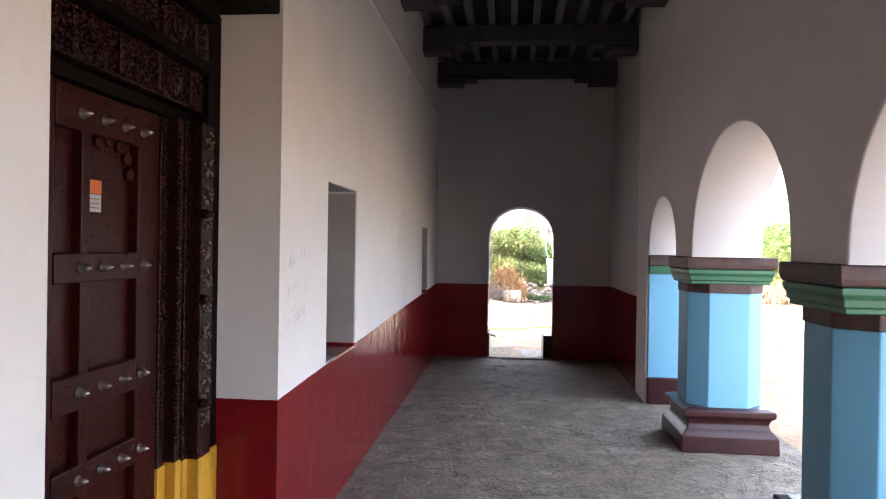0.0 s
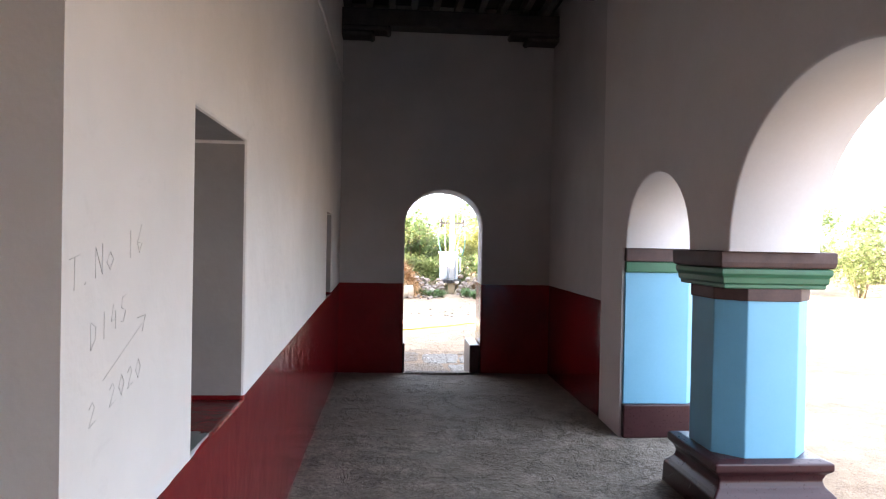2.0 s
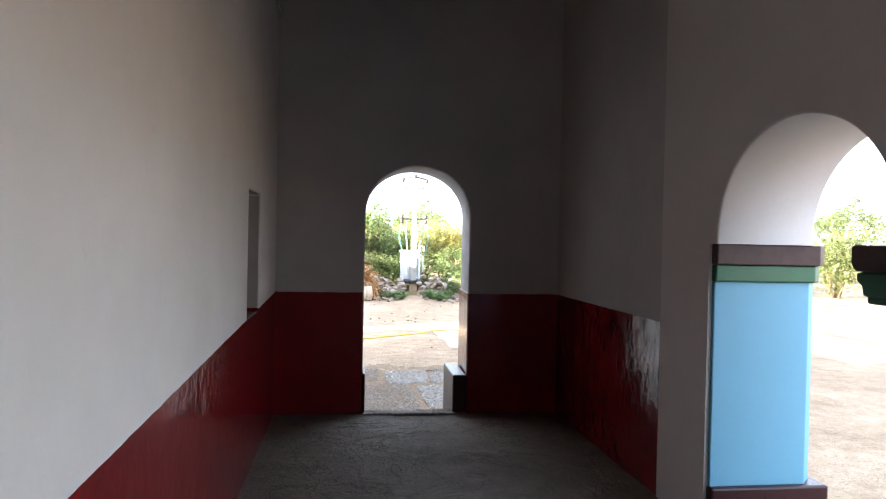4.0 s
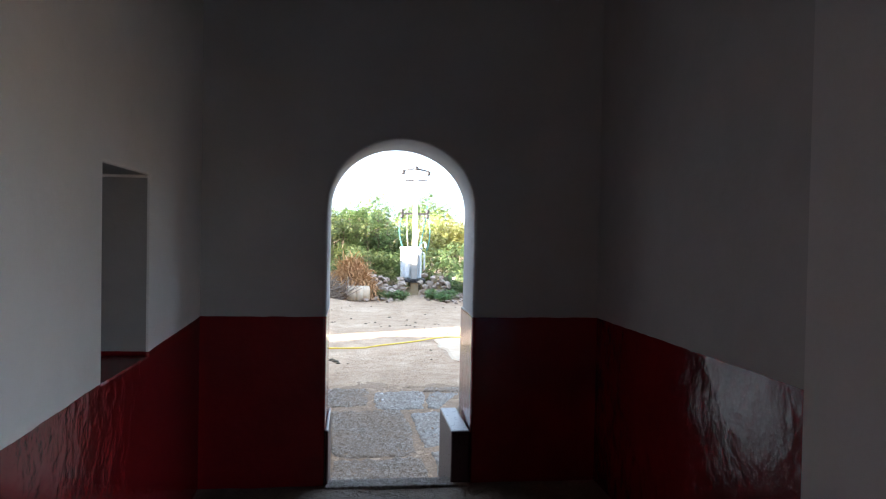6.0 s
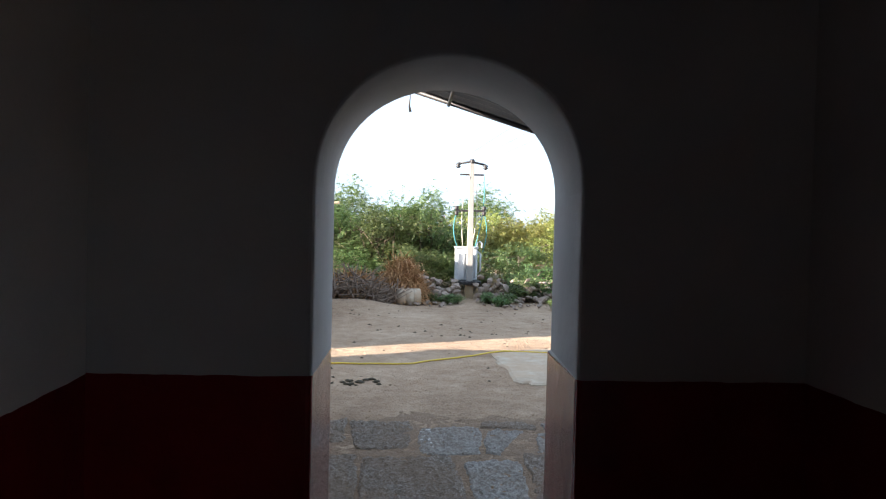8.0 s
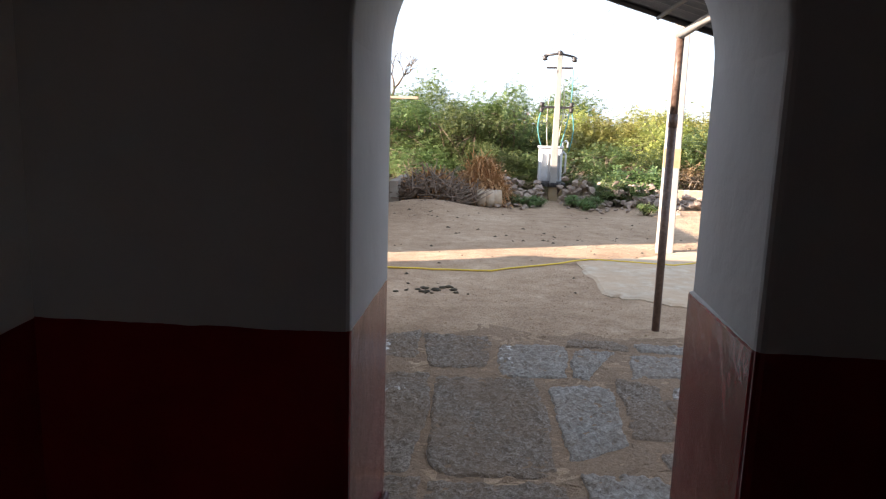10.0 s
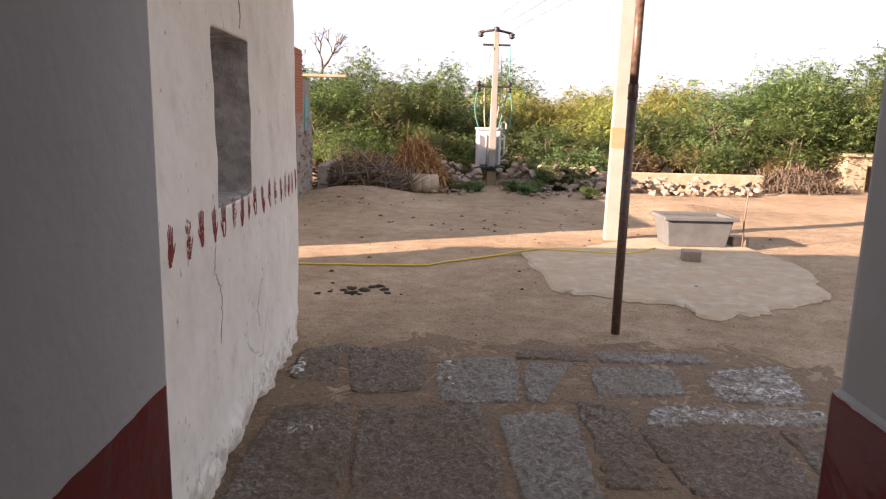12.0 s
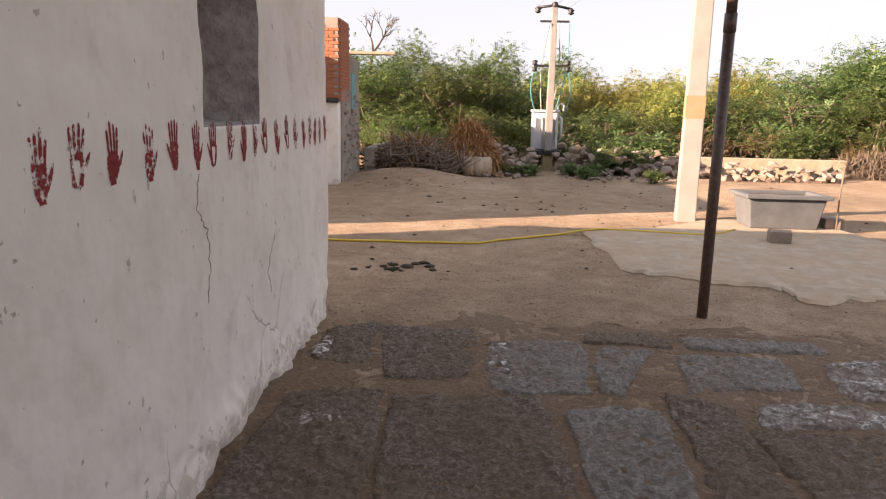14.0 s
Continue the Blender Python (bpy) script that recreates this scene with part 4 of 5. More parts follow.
def slab(bm, rnd, corners, z, thick=0.06, step=0.022, relief=1.0, ragged=0.045, grow=0.0):
    """A hewn slab over four plan corners: broken edges, worn corners and a pitted top that dips into the earth at its rim."""
    mx, my = sum(p[0] for p in corners) / 4, sum(p[1] for p in corners) / 4
    (ax, ay), (bx, by), (cx, cy), (dx, dy) = [(px + math.copysign(grow, px - mx), py + math.copysign(grow, py - my)) for px, py in corners]
    hx = (math.hypot(bx - ax, by - ay) + math.hypot(cx - dx, cy - dy)) / 4
    hy = (math.hypot(dx - ax, dy - ay) + math.hypot(cx - bx, cy - by)) / 4
    seed = rnd.uniform(0, 50)
    cut = [rnd.uniform(0.0, 0.16) for _ in range(4)]
    nx, ny = max(4, int(2 * hx / step)), max(4, int(2 * hy / step))
    grid = []
    for i in range(nx + 1):
        u = 2 * i / nx - 1
        line = []
        for j in range(ny + 1):
            v = 2 * j / ny - 1
            q = (1 if u > 0 else 0) + (2 if v > 0 else 0)
            pull = 1 - cut[q] * abs(u * v) ** 3
            s, t = (u * pull + 1) / 2, (v * pull + 1) / 2
            x = (ax * (1 - s) + bx * s) * (1 - t) + (dx * (1 - s) + cx * s) * t
            y = (ay * (1 - s) + by * s) * (1 - t) + (dy * (1 - s) + cy * s) * t
            w = Vector((x * 2.2, y * 2.2, seed))
            x += ragged * noise.noise(w) + 0.02 * noise.noise(w * 4)
            y += ragged * noise.noise(w + Vector((0, 0, 9))) + 0.02 * noise.noise(w * 4 + Vector((0, 0, 9)))
            rim = min((1 - abs(u)) * hx, (1 - abs(v)) * hy)
            drop = 0.018 * max(0.0, 1 - rim / (0.05 + 0.035 * noise.noise(w * 3))) ** 2
            h = z + relief * stone_top(x, y, seed) - drop
            if i in (0, nx) or j in (0, ny):
                h = z - thick
            line.append(bm.verts.new((x, y, h)))
        grid.append(line)
    for i in range(nx):
        for j in range(ny):
            bm.faces.new((grid[i][j], grid[i + 1][j], grid[i + 1][j + 1], grid[i][j + 1])).smooth = True


def oblong(x0, x1, y0, y1):
    return [(x0, y0), (x1, y0), (x1, y1), (x0, y1)]


def paving():
    rnd = random.Random(11)
    t = thing("stone_paving", "irregular granite slabs set in dry earth, some splashed with lime", "paving")
    t["kind"] = "structure"
    far_row = [(M_GRANITE, [(1.50, 15.05), (1.84, 14.96), (1.80, 15.95), (1.48, 15.55)]),
               (M_GRANITE, [(2.02, 14.74), (2.53, 14.81), (2.54, 15.80), (1.90, 15.75)]),
               (M_GRANITEPALE, [(2.70, 14.60), (3.22, 14.63), (3.35, 15.50), (2.66, 15.52)]),
               (M_GRANITEPALE, [(3.33, 14.68), (3.50, 14.62), (3.80, 15.40), (3.42, 15.42)]),
               (M_GRANITEPALE, [(3.86, 14.72), (4.56, 14.80), (4.62, 15.34), (3.98, 15.33)]),
               (M_LIMESTAIN, [(4.79, 14.66), (5.46, 14.66), (5.64, 15.42), (4.92, 15.25)]),
               (M_GRANITEPALE, [(4.10, 15.53), (5.05, 15.50), (5.05, 15.70), (4.10, 15.72)]),
               (M_GRANITE, [(3.38, 15.56), (3.95, 15.54), (3.95, 15.72), (3.40, 15.76)])]
    mid_row = [(M_LIMESTAIN, [(4.10, 14.27), (5.42, 14.29), (5.50, 14.50), (4.19, 14.52)]),
               (M_GRANITE, [(1.45, 12.75), (2.06, 12.70), (2.04, 14.50), (1.50, 14.45)]),
               (M_GRANITE, [(2.17, 12.72), (3.00, 12.75), (2.97, 14.50), (2.13, 14.46)]),
               (M_GRANITEPALE, [(3.12, 12.95), (3.52, 13.30), (3.60, 14.42), (3.09, 14.38)]),
               (M_GRANITE, [(3.64, 13.45), (3.95, 13.40), (4.00, 14.45), (3.72, 14.62)]),
               (M_GRANITE, [(4.06, 13.30), (4.80, 13.30), (4.92, 14.18), (4.06, 14.18)]),
               (M_GRANITE, [(4.95, 13.20), (5.70, 13.10), (5.75, 14.10), (5.00, 14.15)])]
    near_row = [(M_GRANITE, [(1.50, 11.40), (2.08, 11.40), (2.10, 12.62), (1.45, 12.64)]),
                (M_GRANITE, [(2.20, 11.35), (3.02, 11.30), (3.05, 12.62), (2.20, 12.60)]),
                (M_GRANITEPALE, [(3.15, 11.50), (3.90, 11.50), (3.62, 12.82), (3.20, 12.80)]),
                (M_GRANITE, [(4.02, 11.70), (4.75, 11.70), (4.75, 13.15), (3.70, 13.20)]),
                (M_GRANITE, oblong(1.50, 2.20, 10.76, 11.28)),
                (M_GRANITE, oblong(2.30, 3.10, 10.76, 11.22)),
                (M_GRANITE, oblong(3.20, 4.00, 10.76, 11.36))]
    for mat, corners in far_row + mid_row + near_row:
        bm = bmesh.new()
        slab(bm, rnd, corners, G + rnd.uniform(0.005, 0.011), relief=1.25, grow=0.045)
        part("slab", bm, mat, t, "lime-splashed slab" if mat == M_LIMESTAIN else "")


paving()


def splash_material():
    m, nt, b = nodes_of("splashed_lime")
    pos = position(nt)
    n = calc(nt, "ADD", calc(nt, "MULTIPLY", noise_node(nt, 26.0, 6, 0.8, pos), 0.6), calc(nt, "MULTIPLY", noise_node(nt, 5.0, 4, 0.6, pos), 0.4))
    nt.links.new(ramp(nt, n, [(0.50, (0, 0, 0)), (0.56, (1, 1, 1))]), b.inputs["Alpha"])
    b.inputs["Base Color"].default_value = (0.58, 0.55, 0.52, 1)
    b.inputs["Roughness"].default_value = 0.95
    return m


M_SPLASH = splash_material()
M_BED = rough_stone("packed_dark_earth", (0.14, 0.090, 0.056), (0.225, 0.150, 0.096), (0.32, 0.222, 0.146), (0.26, 0.172, 0.108), 30.0, 0.05, 0.5, 0.18)
bm = bmesh.new()
slab(bm, random.Random(5), oblong(1.1, 6.15, 10.70, 16.15), G - 0.008, 0.05, 0.035, 0.6, 0.42)
obj("paving_bed", bm, M_BED, "dark trodden earth between the paving slabs", "earth", "structure")
rs = random.Random(77)
for sx0, sx1, sy0, sy1 in ((2.64, 2.80, 14.62, 15.5), (1.46, 1.60, 15.0, 15.6), (1.62, 1.90, 14.0, 14.2), (4.12, 5.46, 14.27, 14.50), (4.9, 5.5, 14.75, 15.3)):
    bm = bmesh.new()
    slab(bm, rs, oblong(sx0, sx1, sy0, sy1), G + 0.013, 0.03, 0.025)
    obj("lime_splash", bm, M_SPLASH, "flaking white lime splashed on the paving", "lime stain", group="lime on the paving")


# ---- yard things ----
def pipe_canopy():
    t = thing("tin_canopy", "low corrugated tin canopy on brown iron pipes over the paving", "canopy")
    post = part("post", tube(bmesh.new(), [(4.43, 16.35, G - 0.05), (4.43, 16.35, 1.60)], 0.043, 14), M_RUST, t, "brown painted iron pipe post")
    part("sleeve", tube(bmesh.new(), [(4.43, 16.35, 1.58), (4.43, 16.35, 1.72)], 0.047, 14), M_RUST, post)
    part("post_top", tube(bmesh.new(), [(4.43, 16.35, 1.70), (4.435, 16.35, 2.52)], 0.04, 14), M_RUST, t)
    part("beam", tube(bmesh.new(), [(4.43, 16.40, 2.53), (4.45, 15.6, 2.57), (4.45, 10.62, 2.57)], 0.042, 12), M_POLE, t, "grey painted pipe beam")
    zt = lambda x: 3.22 - 0.30 * (x - 2.5)
    bm = bmesh.new()
    n = 150
    y0, y1 = 12.9, 16.45
    ys = [y0 + (y1 - y0) * i / n for i in range(n + 1)]
    a = [bm.verts.new((2.40, y, zt(2.40) + 0.07 + 0.014 * math.sin(i * 1.9))) for i, y in enumerate(ys)]
    b = [bm.verts.new((4.98, y, zt(4.98) + 0.07 + 0.014 * math.sin(i * 1.9))) for i, y in enumerate(ys)]
    a2 = [bm.verts.new((v.co.x, v.co.y, v.co.z + 0.003)) for v in a]
    b2 = [bm.verts.new((v.co.x, v.co.y, v.co.z + 0.003)) for v in b]
    for i in range(n):
        bm.faces.new((a[i], a[i + 1], b[i + 1], b[i]))
        bm.faces.new((a2[i], b2[i], b2[i + 1], a2[i + 1]))
    for p, q in ((a, a2), (b, b2)):
        for i in range(n):
            bm.faces.new((p[i], p[i + 1], q[i + 1], q[i]))
    part("tin_sheet", bm, M_TIN, t, "dull corrugated tin sheet")
    for y in (16.40, 14.7, 12.95):
        part("rafter", tube(bmesh.new(), [(2.42, y, zt(2.42) + 0.03), (4.94, y, zt(4.94) + 0.03)], 0.03, 8), M_BLACK, t)
    for x in (2.95, 4.2, 4.9):
        part("purlin", tube(bmesh.new(), [(x, 12.92, zt(x) + 0.002), (x, 16.42, zt(x) + 0.002)], 0.022, 8), M_BLACK, t)
    part("hook", tube(bmesh.new(), [(2.47, 16.35, 3.26), (2.475, 16.36, 3.16), (2.465, 16.35, 3.06), (2.48, 16.35, 2.98)], [0.006, 0.008, 0.012, 0.02], 6), M_BLACK, t, "dangling black hook")


def concrete_pole():
    t = thing("concrete_pole", "pale square concrete electric pole standing in the yard", "pole", (5.84, 21.85, G), -8)
    bm = stack(bmesh.new(), [[(-a, -b, z), (a, -b, z), (a, b, z), (-a, b, z)] for a, b, z in ((0.15, 0.13, -0.3), (0.15, 0.13, 0.0), (0.105, 0.09, 8.0))])
    part("shaft", round_edges(bm, 0.015, 30), M_POLE, t)
    part("painted_band", boxed(-0.1425, 0.1425, -0.1235, 0.122, 1.58, 1.93, 0.003), M_BANDYELLOW, t, "faded ochre band")


M_BANDYELLOW = surface("faded_ochre", (0.27, 0.18, 0.085), (0.31, 0.25, 0.17), 6.0, 0.9, 40.0, 0.3)


def insulator(parent, at, s=1.0):
    bm = lathe(bmesh.new(), [(0.03 * s, -0.09 * s), (0.085 * s, -0.05 * s), (0.05 * s, -0.02 * s), (0.09 * s, 0.02 * s), (0.04 * s, 0.06 * s)], 12)
    for v in bm.verts:
        v.co += Vector(at)
    return part("insulator", bm, M_BLACK, parent)


def transformer_pole():
    X, Y = 4.58, 31.5
    t = thing("transformer_pole", "concrete pole carrying a white transformer and dark crossarms", "utility pole", (X, Y, 0))
    t.matrix_basis = pose(X, Y, -0.105) @ Matrix.Diagonal((1.112, 1.112, 1.112, 1))
    bm = stack(bmesh.new(), [[(-a, -a, z), (a, -a, z), (a, a, z), (-a, a, z)] for a, z in ((0.10, G - 0.2), (0.095, 0.3), (0.065, 3.62))])
    part("shaft", round_edges(bm, 0.01, 30), M_POLE, t)
    part("yellow_guard", boxed(-0.125, 0.125, -0.125, 0.125, G + 0.02, -0.12, 0.01), M_BANDYELLOW, t, "yellow-painted lower part")
    arm = part("crossarm", tube(bmesh.new(), [(-0.44, 0, 3.58), (0.0, 0, 3.64), (0.42, 0, 3.55)], 0.035, 6), M_BLACK, t)
    for p in ((-0.42, -0.02, 3.53), (0.0, -0.02, 3.66), (0.41, -0.02, 3.50)):
        insulator(t, p, 1.0)
    part("crossarm", boxed(-0.36, 0.38, -0.05, -0.01, 3.22, 3.27), M_BLACK, t)
    part("crossarm", boxed(-0.46, 0.42, -0.06, 0.0, 2.12, 2.18), M_BLACK, t)
    for x in (-0.44, 0.40):
        insulator(t, (x, -0.03, 2.08), 0.9)
        insulator(t, (x, -0.03, 2.24), 0.9)
    tank = part("tank", boxed(-0.42, 0.26, 0.22, 0.62, 0.02, 0.98, 0.03), M_WHITEPAINT, t, "white enamelled transformer tank")
    part("tank_lid", boxed(-0.45, 0.29, 0.19, 0.65, 0.985, 1.05, 0.015), M_WHITEPAINT, tank)
    for k in range(4):
        part("fin", boxed(-0.36 + 0.18 * k, -0.33 + 0.18 * k, 0.135, 0.215, 0.12, 0.85, 0.008), M_WHITEPAINT, tank)
    part("pipe_loop", tube(bmesh.new(), [(0.24, 0.35, 1.02), (0.25, 0.35, 1.18), (0.33, 0.35, 1.22), (0.40, 0.35, 1.16), (0.40, 0.35, 1.02)], 0.03, 8), M_WHITEPAINT, tank)
    part("side_pipe", tube(bmesh.new(), [(0.27, 0.35, 0.9), (0.36, 0.35, 0.82), (0.36, 0.35, 0.3), (0.27, 0.35, 0.22)], 0.03, 8), M_WHITEPAINT, tank)
    part("platform", boxed(-0.36, 0.34, -0.22, 0.66, -0.10, 0.012, 0.01), M_BLACK, t, "dark iron platform")
    for k in range(5):
        insulator(t, (-0.26 + 0.14 * k, -0.24, -0.02), 0.6)
    for (a, b, mt) in (((-0.44, -0.05, 2.1), (-0.38, 0.3, 1.05), M_CYAN), ((-0.12, -0.1, 3.2), (-0.2, 0.3, 1.05), M_WIRE), ((0.1, -0.1, 3.2), (0.08, 0.3, 1.05), M_WIRE),
                       ((0.38, -0.05, 3.2), (0.18, 0.3, 1.05), M_CYAN), ((0.4, -0.05, 2.1), (0.42, 0.3, 0.9), M_CYAN)):
        a, b = Vector(a), Vector(b)
        pts = [a.lerp(b, i / 8) + Vector((0.10 * math.sin(math.pi * i / 8) * (1 if b.x > 0 else -1), 0, 0)) for i in range(9)]
        part("cable", tube(bmesh.new(), pts, 0.016, 5), mt, t)
    for k, x in enumerate((-0.42, 0.0, 0.41)):
        pts = [(x + (1.2 + 0.5 * k) * s * s * 3 + s * 1.5, -0.02 + 24 * s * (1 if k else 1) * -1, 3.62 + 2.9 * s - 0.9 * math.sin(math.pi * s)) for s in (i / 14 for i in range(15))]
        part("line_wire", tube(bmesh.new(), pts, 0.0035, 4), M_TIN, t)


def trough():
    t = thing("water_trough", "grey cement water trough with flared sides on a low concrete apron", "trough", (7.05, 21.35, G + 0.026), 0)
    bm = bmesh.new()
    r0 = [(-0.48, -0.27, 0), (0.48, -0.27, 0), (0.48, 0.27, 0), (-0.48, 0.27, 0)]
    r1 = [(-0.55, -0.34, 0.44), (0.55, -0.34, 0.44), (0.55, 0.34, 0.44), (-0.55, 0.34, 0.44)]
    r2 = [(-0.48, -0.27, 0.44), (0.48, -0.27, 0.44), (0.48, 0.27, 0.44), (-0.48, 0.27, 0.44)]
    r3 = [(-0.42, -0.21, 0.06), (0.42, -0.21, 0.06), (0.42, 0.21, 0.06), (-0.42, 0.21, 0.06)]
    stack(bm, [r0, r1, r2, r3])
    part("basin", round_edges(bm, 0.015, 30), M_TROUGH, t)
    for x0, x1, y0, y1 in ((-0.61, 0.61, -0.40, -0.30), (-0.61, 0.61, 0.30, 0.40), (-0.61, -0.51, -0.298, 0.298), (0.51, 0.61, -0.298, 0.298)):
        part("rim", boxed(x0, x1, y0, y1, 0.445, 0.505, 0.012), M_TROUGH, t)


def slab_apron():
    bm = bmesh.new()
    rnd = random.Random(3)
    pts = [(4.05, 20.35), (4.1, 18.0), (4.85, 17.6), (5.45, 17.35), (5.55, 16.85), (6.35, 17.15), (7.45, 17.85), (8.1, 19.6), (7.9, 21.9), (6.3, 22.0), (5.2, 21.0)]
    fine = []
    for (a, b), (c, d) in zip(pts, pts[1:] + pts[:1]):
        for s in (k / 9 for k in range(9)):
            fine.append((a + (c - a) * s + rnd.uniform(-0.05, 0.05), b + (d - b) * s + rnd.uniform(-0.07, 0.07)))
    cx, cy = 6.1, 19.6
    stack(bm, [[(cx + (x - cx) * k, cy + (y - cy) * k, z) for x, y in fine] for k, z in ((1.0, G - 0.15), (1.0, G + 0.002), (0.975, G + 0.026))])
    obj("concrete_apron", bm, M_CONCRETE, "cracked pale concrete apron round the water trough", "apron", "structure")


def hose():
    knots = [(0.2, 19.30), (0.77, 19.34), (1.7, 19.30), (2.61, 19.35), (3.4, 19.95), (4.3, 20.55), (5.0, 20.45), (5.63, 20.31), (6.0, 20.55), (6.4, 21.0)]
    pts = []
    for a, b in zip(knots, knots[1:]):
        for s in (0, 0.34, 0.67):
            x, y = a[0] + (b[0] - a[0]) * s, a[1] + (b[1] - a[1]) * s
            z = (G + 0.016 if x > 4.0 and y > 17.5 else ground_z(x, y)) + 0.016
            pts.append((x, y, z))
    obj("garden_hose", tube(bmesh.new(), pts, 0.015, 8), M_HOSE, "yellow garden hose lying across the earth", "hose")


def stone_mesh(name, seed, n=11):
    rnd = random.Random(seed)
    bm = bmesh.new()
    for _ in range(n):
        d = Vector((rnd.gauss(0, 1), rnd.gauss(0, 1), rnd.gauss(0, 1))).normalized()
        bm.verts.new(Vector((d.x * 1.0, d.y * 0.8, d.z * 0.65)) * rnd.uniform(0.8, 1.05))
    bmesh.ops.convex_hull(bm, input=bm.verts)
    bmesh.ops.delete(bm, geom=[v for v in bm.verts if not v.link_faces], context="VERTS")
    bmesh.ops.recalc_face_normals(bm, faces=bm.faces)
    me = bpy.data.meshes.new(name)
    bm.to_mesh(me)
    bm.free()
    me.materials.append(M_STONE)
    return me


STONES = [stone_mesh("stone", 100 + k) for k in range(6)]


def rubble(label, count, x0, x1, y0, y1, top, seed, size=(0.08, 0.22)):
    rnd = random.Random(seed)
    t = thing("rubble_bank", label, "rubble")
    for _ in range(count):
        x, y = rnd.uniform(x0, x1), rnd.uniform(y0, y1)
        if 4.12 < x < 4.72 and y < 31.5:
            continue
        s = rnd.uniform(*size)
        f = 1 - abs(2 * (y - y0) / (y1 - y0) - 1)
        z = ground_z(x, y) + rnd.random() * top * f + s * 0.3
        ob = new("stone", STONES[rnd.randrange(6)])
        ob.parent = t
        ob.matrix_basis = pose(x, y, z, rnd.uniform(-30, 30), rnd.uniform(-30, 30), rnd.uniform(0, 360)) @ Matrix.Diagonal((s, s, s * 0.9, 1))
    return t


def far_house():
    t = thing("brick_house", "half-built house with red brick top and grey rubble side", "house")
    x1, y0, y1 = -0.42, 25.7, 28.2
    part("front_wall", boxed(-5.0, x1 - 0.02, y0, y0 + 0.3, G - 0.1, 1.10, 0.01), M_LIME, t, "whitewashed lower front wall")
    part("side_wall", boxed(x1 - 0.30, x1 + 0.02, y0 + 0.28, y1, G - 0.1, 1.38, 0.02), M_MORTAR, t, "grey rubble and mud side wall")
    part("side_top", boxed(x1 - 0.28, x1, y0 + 0.30, 26.9, 1.385, 2.62), M_BRICKDARK, t, "brick side wall")
    part("core", boxed(-5.0, x1 - 0.01, y0 - 0.018, y0 + 0.29, 1.102, 2.80), M_MORTAR, t)
    part("pipe_stub", tube(bmesh.new(), [(x1 - 0.35, y0 - 0.25, 1.12), (x1 - 0.02, y0 - 0.02, 1.12)], 0.05, 8), M_BLACK, t, "black pipe stub")
    part("blue_tarp", boxed(x1 + 0.025, x1 + 0.04, 27.0, 27.5, 0.95, 1.75, 0.004), M_CYAN, t, "faded blue sheet")
    part("roof_slab", boxed(x1 - 0.8, 0.42, 28.6, 28.9, 2.30, 2.37, 0.01), M_CONCRETE, t, "projecting stone roof slab")
    part("rear_room", boxed(-4.0, x1 - 0.32, 26.9, 30.0, G - 0.1, 2.25), M_MORTAR, t)
    me = bpy.data.meshes.new("brick")
    bm = boxed(-0.105, 0.105, -0.04, 0.04, 0.0, 0.062, 0.006)
    bm.to_mesh(me)
    bm.free()
    me.materials.append(M_BRICK)
    rnd = random.Random(8)
    z, row = 1.106, 0
    while z < 2.80:
        for k in range(7):
            x = x1 - 0.145 - 0.216 * k + (0.054 if row % 2 else -0.054)
            if z > 2.55 and k < 1 + int((z - 2.55) / 0.1):
                continue
            ob = new("brick", me)
            ob.parent = t
            ob.matrix_basis = pose(x, y0 + 0.005 + rnd.uniform(-0.012, 0.012), z, 0, 0, rnd.uniform(-2, 2))
        for k in range(5):
            y = y0 + 0.17 + 0.216 * k + (0.054 if row % 2 else -0.04)
            ob = new("brick", me)
            ob.parent = t
            ob.matrix_basis = pose(x1 - 0.02, y, z, 0, 0, 90 + rnd.uniform(-2, 2))
        z += 0.068
        row += 1
    for _ in range(70):
        s = rnd.uniform(0.07, 0.15)
        ob = new("stone", STONES[rnd.randrange(6)])
        ob.parent = t
        ob.matrix_basis = pose(x1 + 0.02, rnd.uniform(y0 + 0.4, y1 - 0.1), rnd.uniform(G, 1.3), 0, 0, rnd.uniform(0, 360)) @ Matrix.Diagonal((s * 0.45, s, s * 0.8, 1))
    obj("low_wall", boxed(-0.30, -0.05, 28.3, 31.2, G - 0.1, 0.02, 0.02), M_MORTAR, "low grey rubble boundary wall", "wall", "structure")
    # Unseen wall, added and sized to cast the second shadow over the yard.
    obj("unseen_shade_wall", boxed(-1.6, -1.2, 19.8, 25.68, G - 0.1, 2.2), M_LIME, "plain unseen wall beyond the white house, added to shade the yard", "wall", "structure")


# Darker copy of the brick for the side wall, with its shade in the colour.
M_BRICKDARK = surface("shaded_brick_wall", (0.16, 0.06, 0.04), (0.30, 0.12, 0.075), 14.0, 0.95, 50.0, 0.6, 0.01)


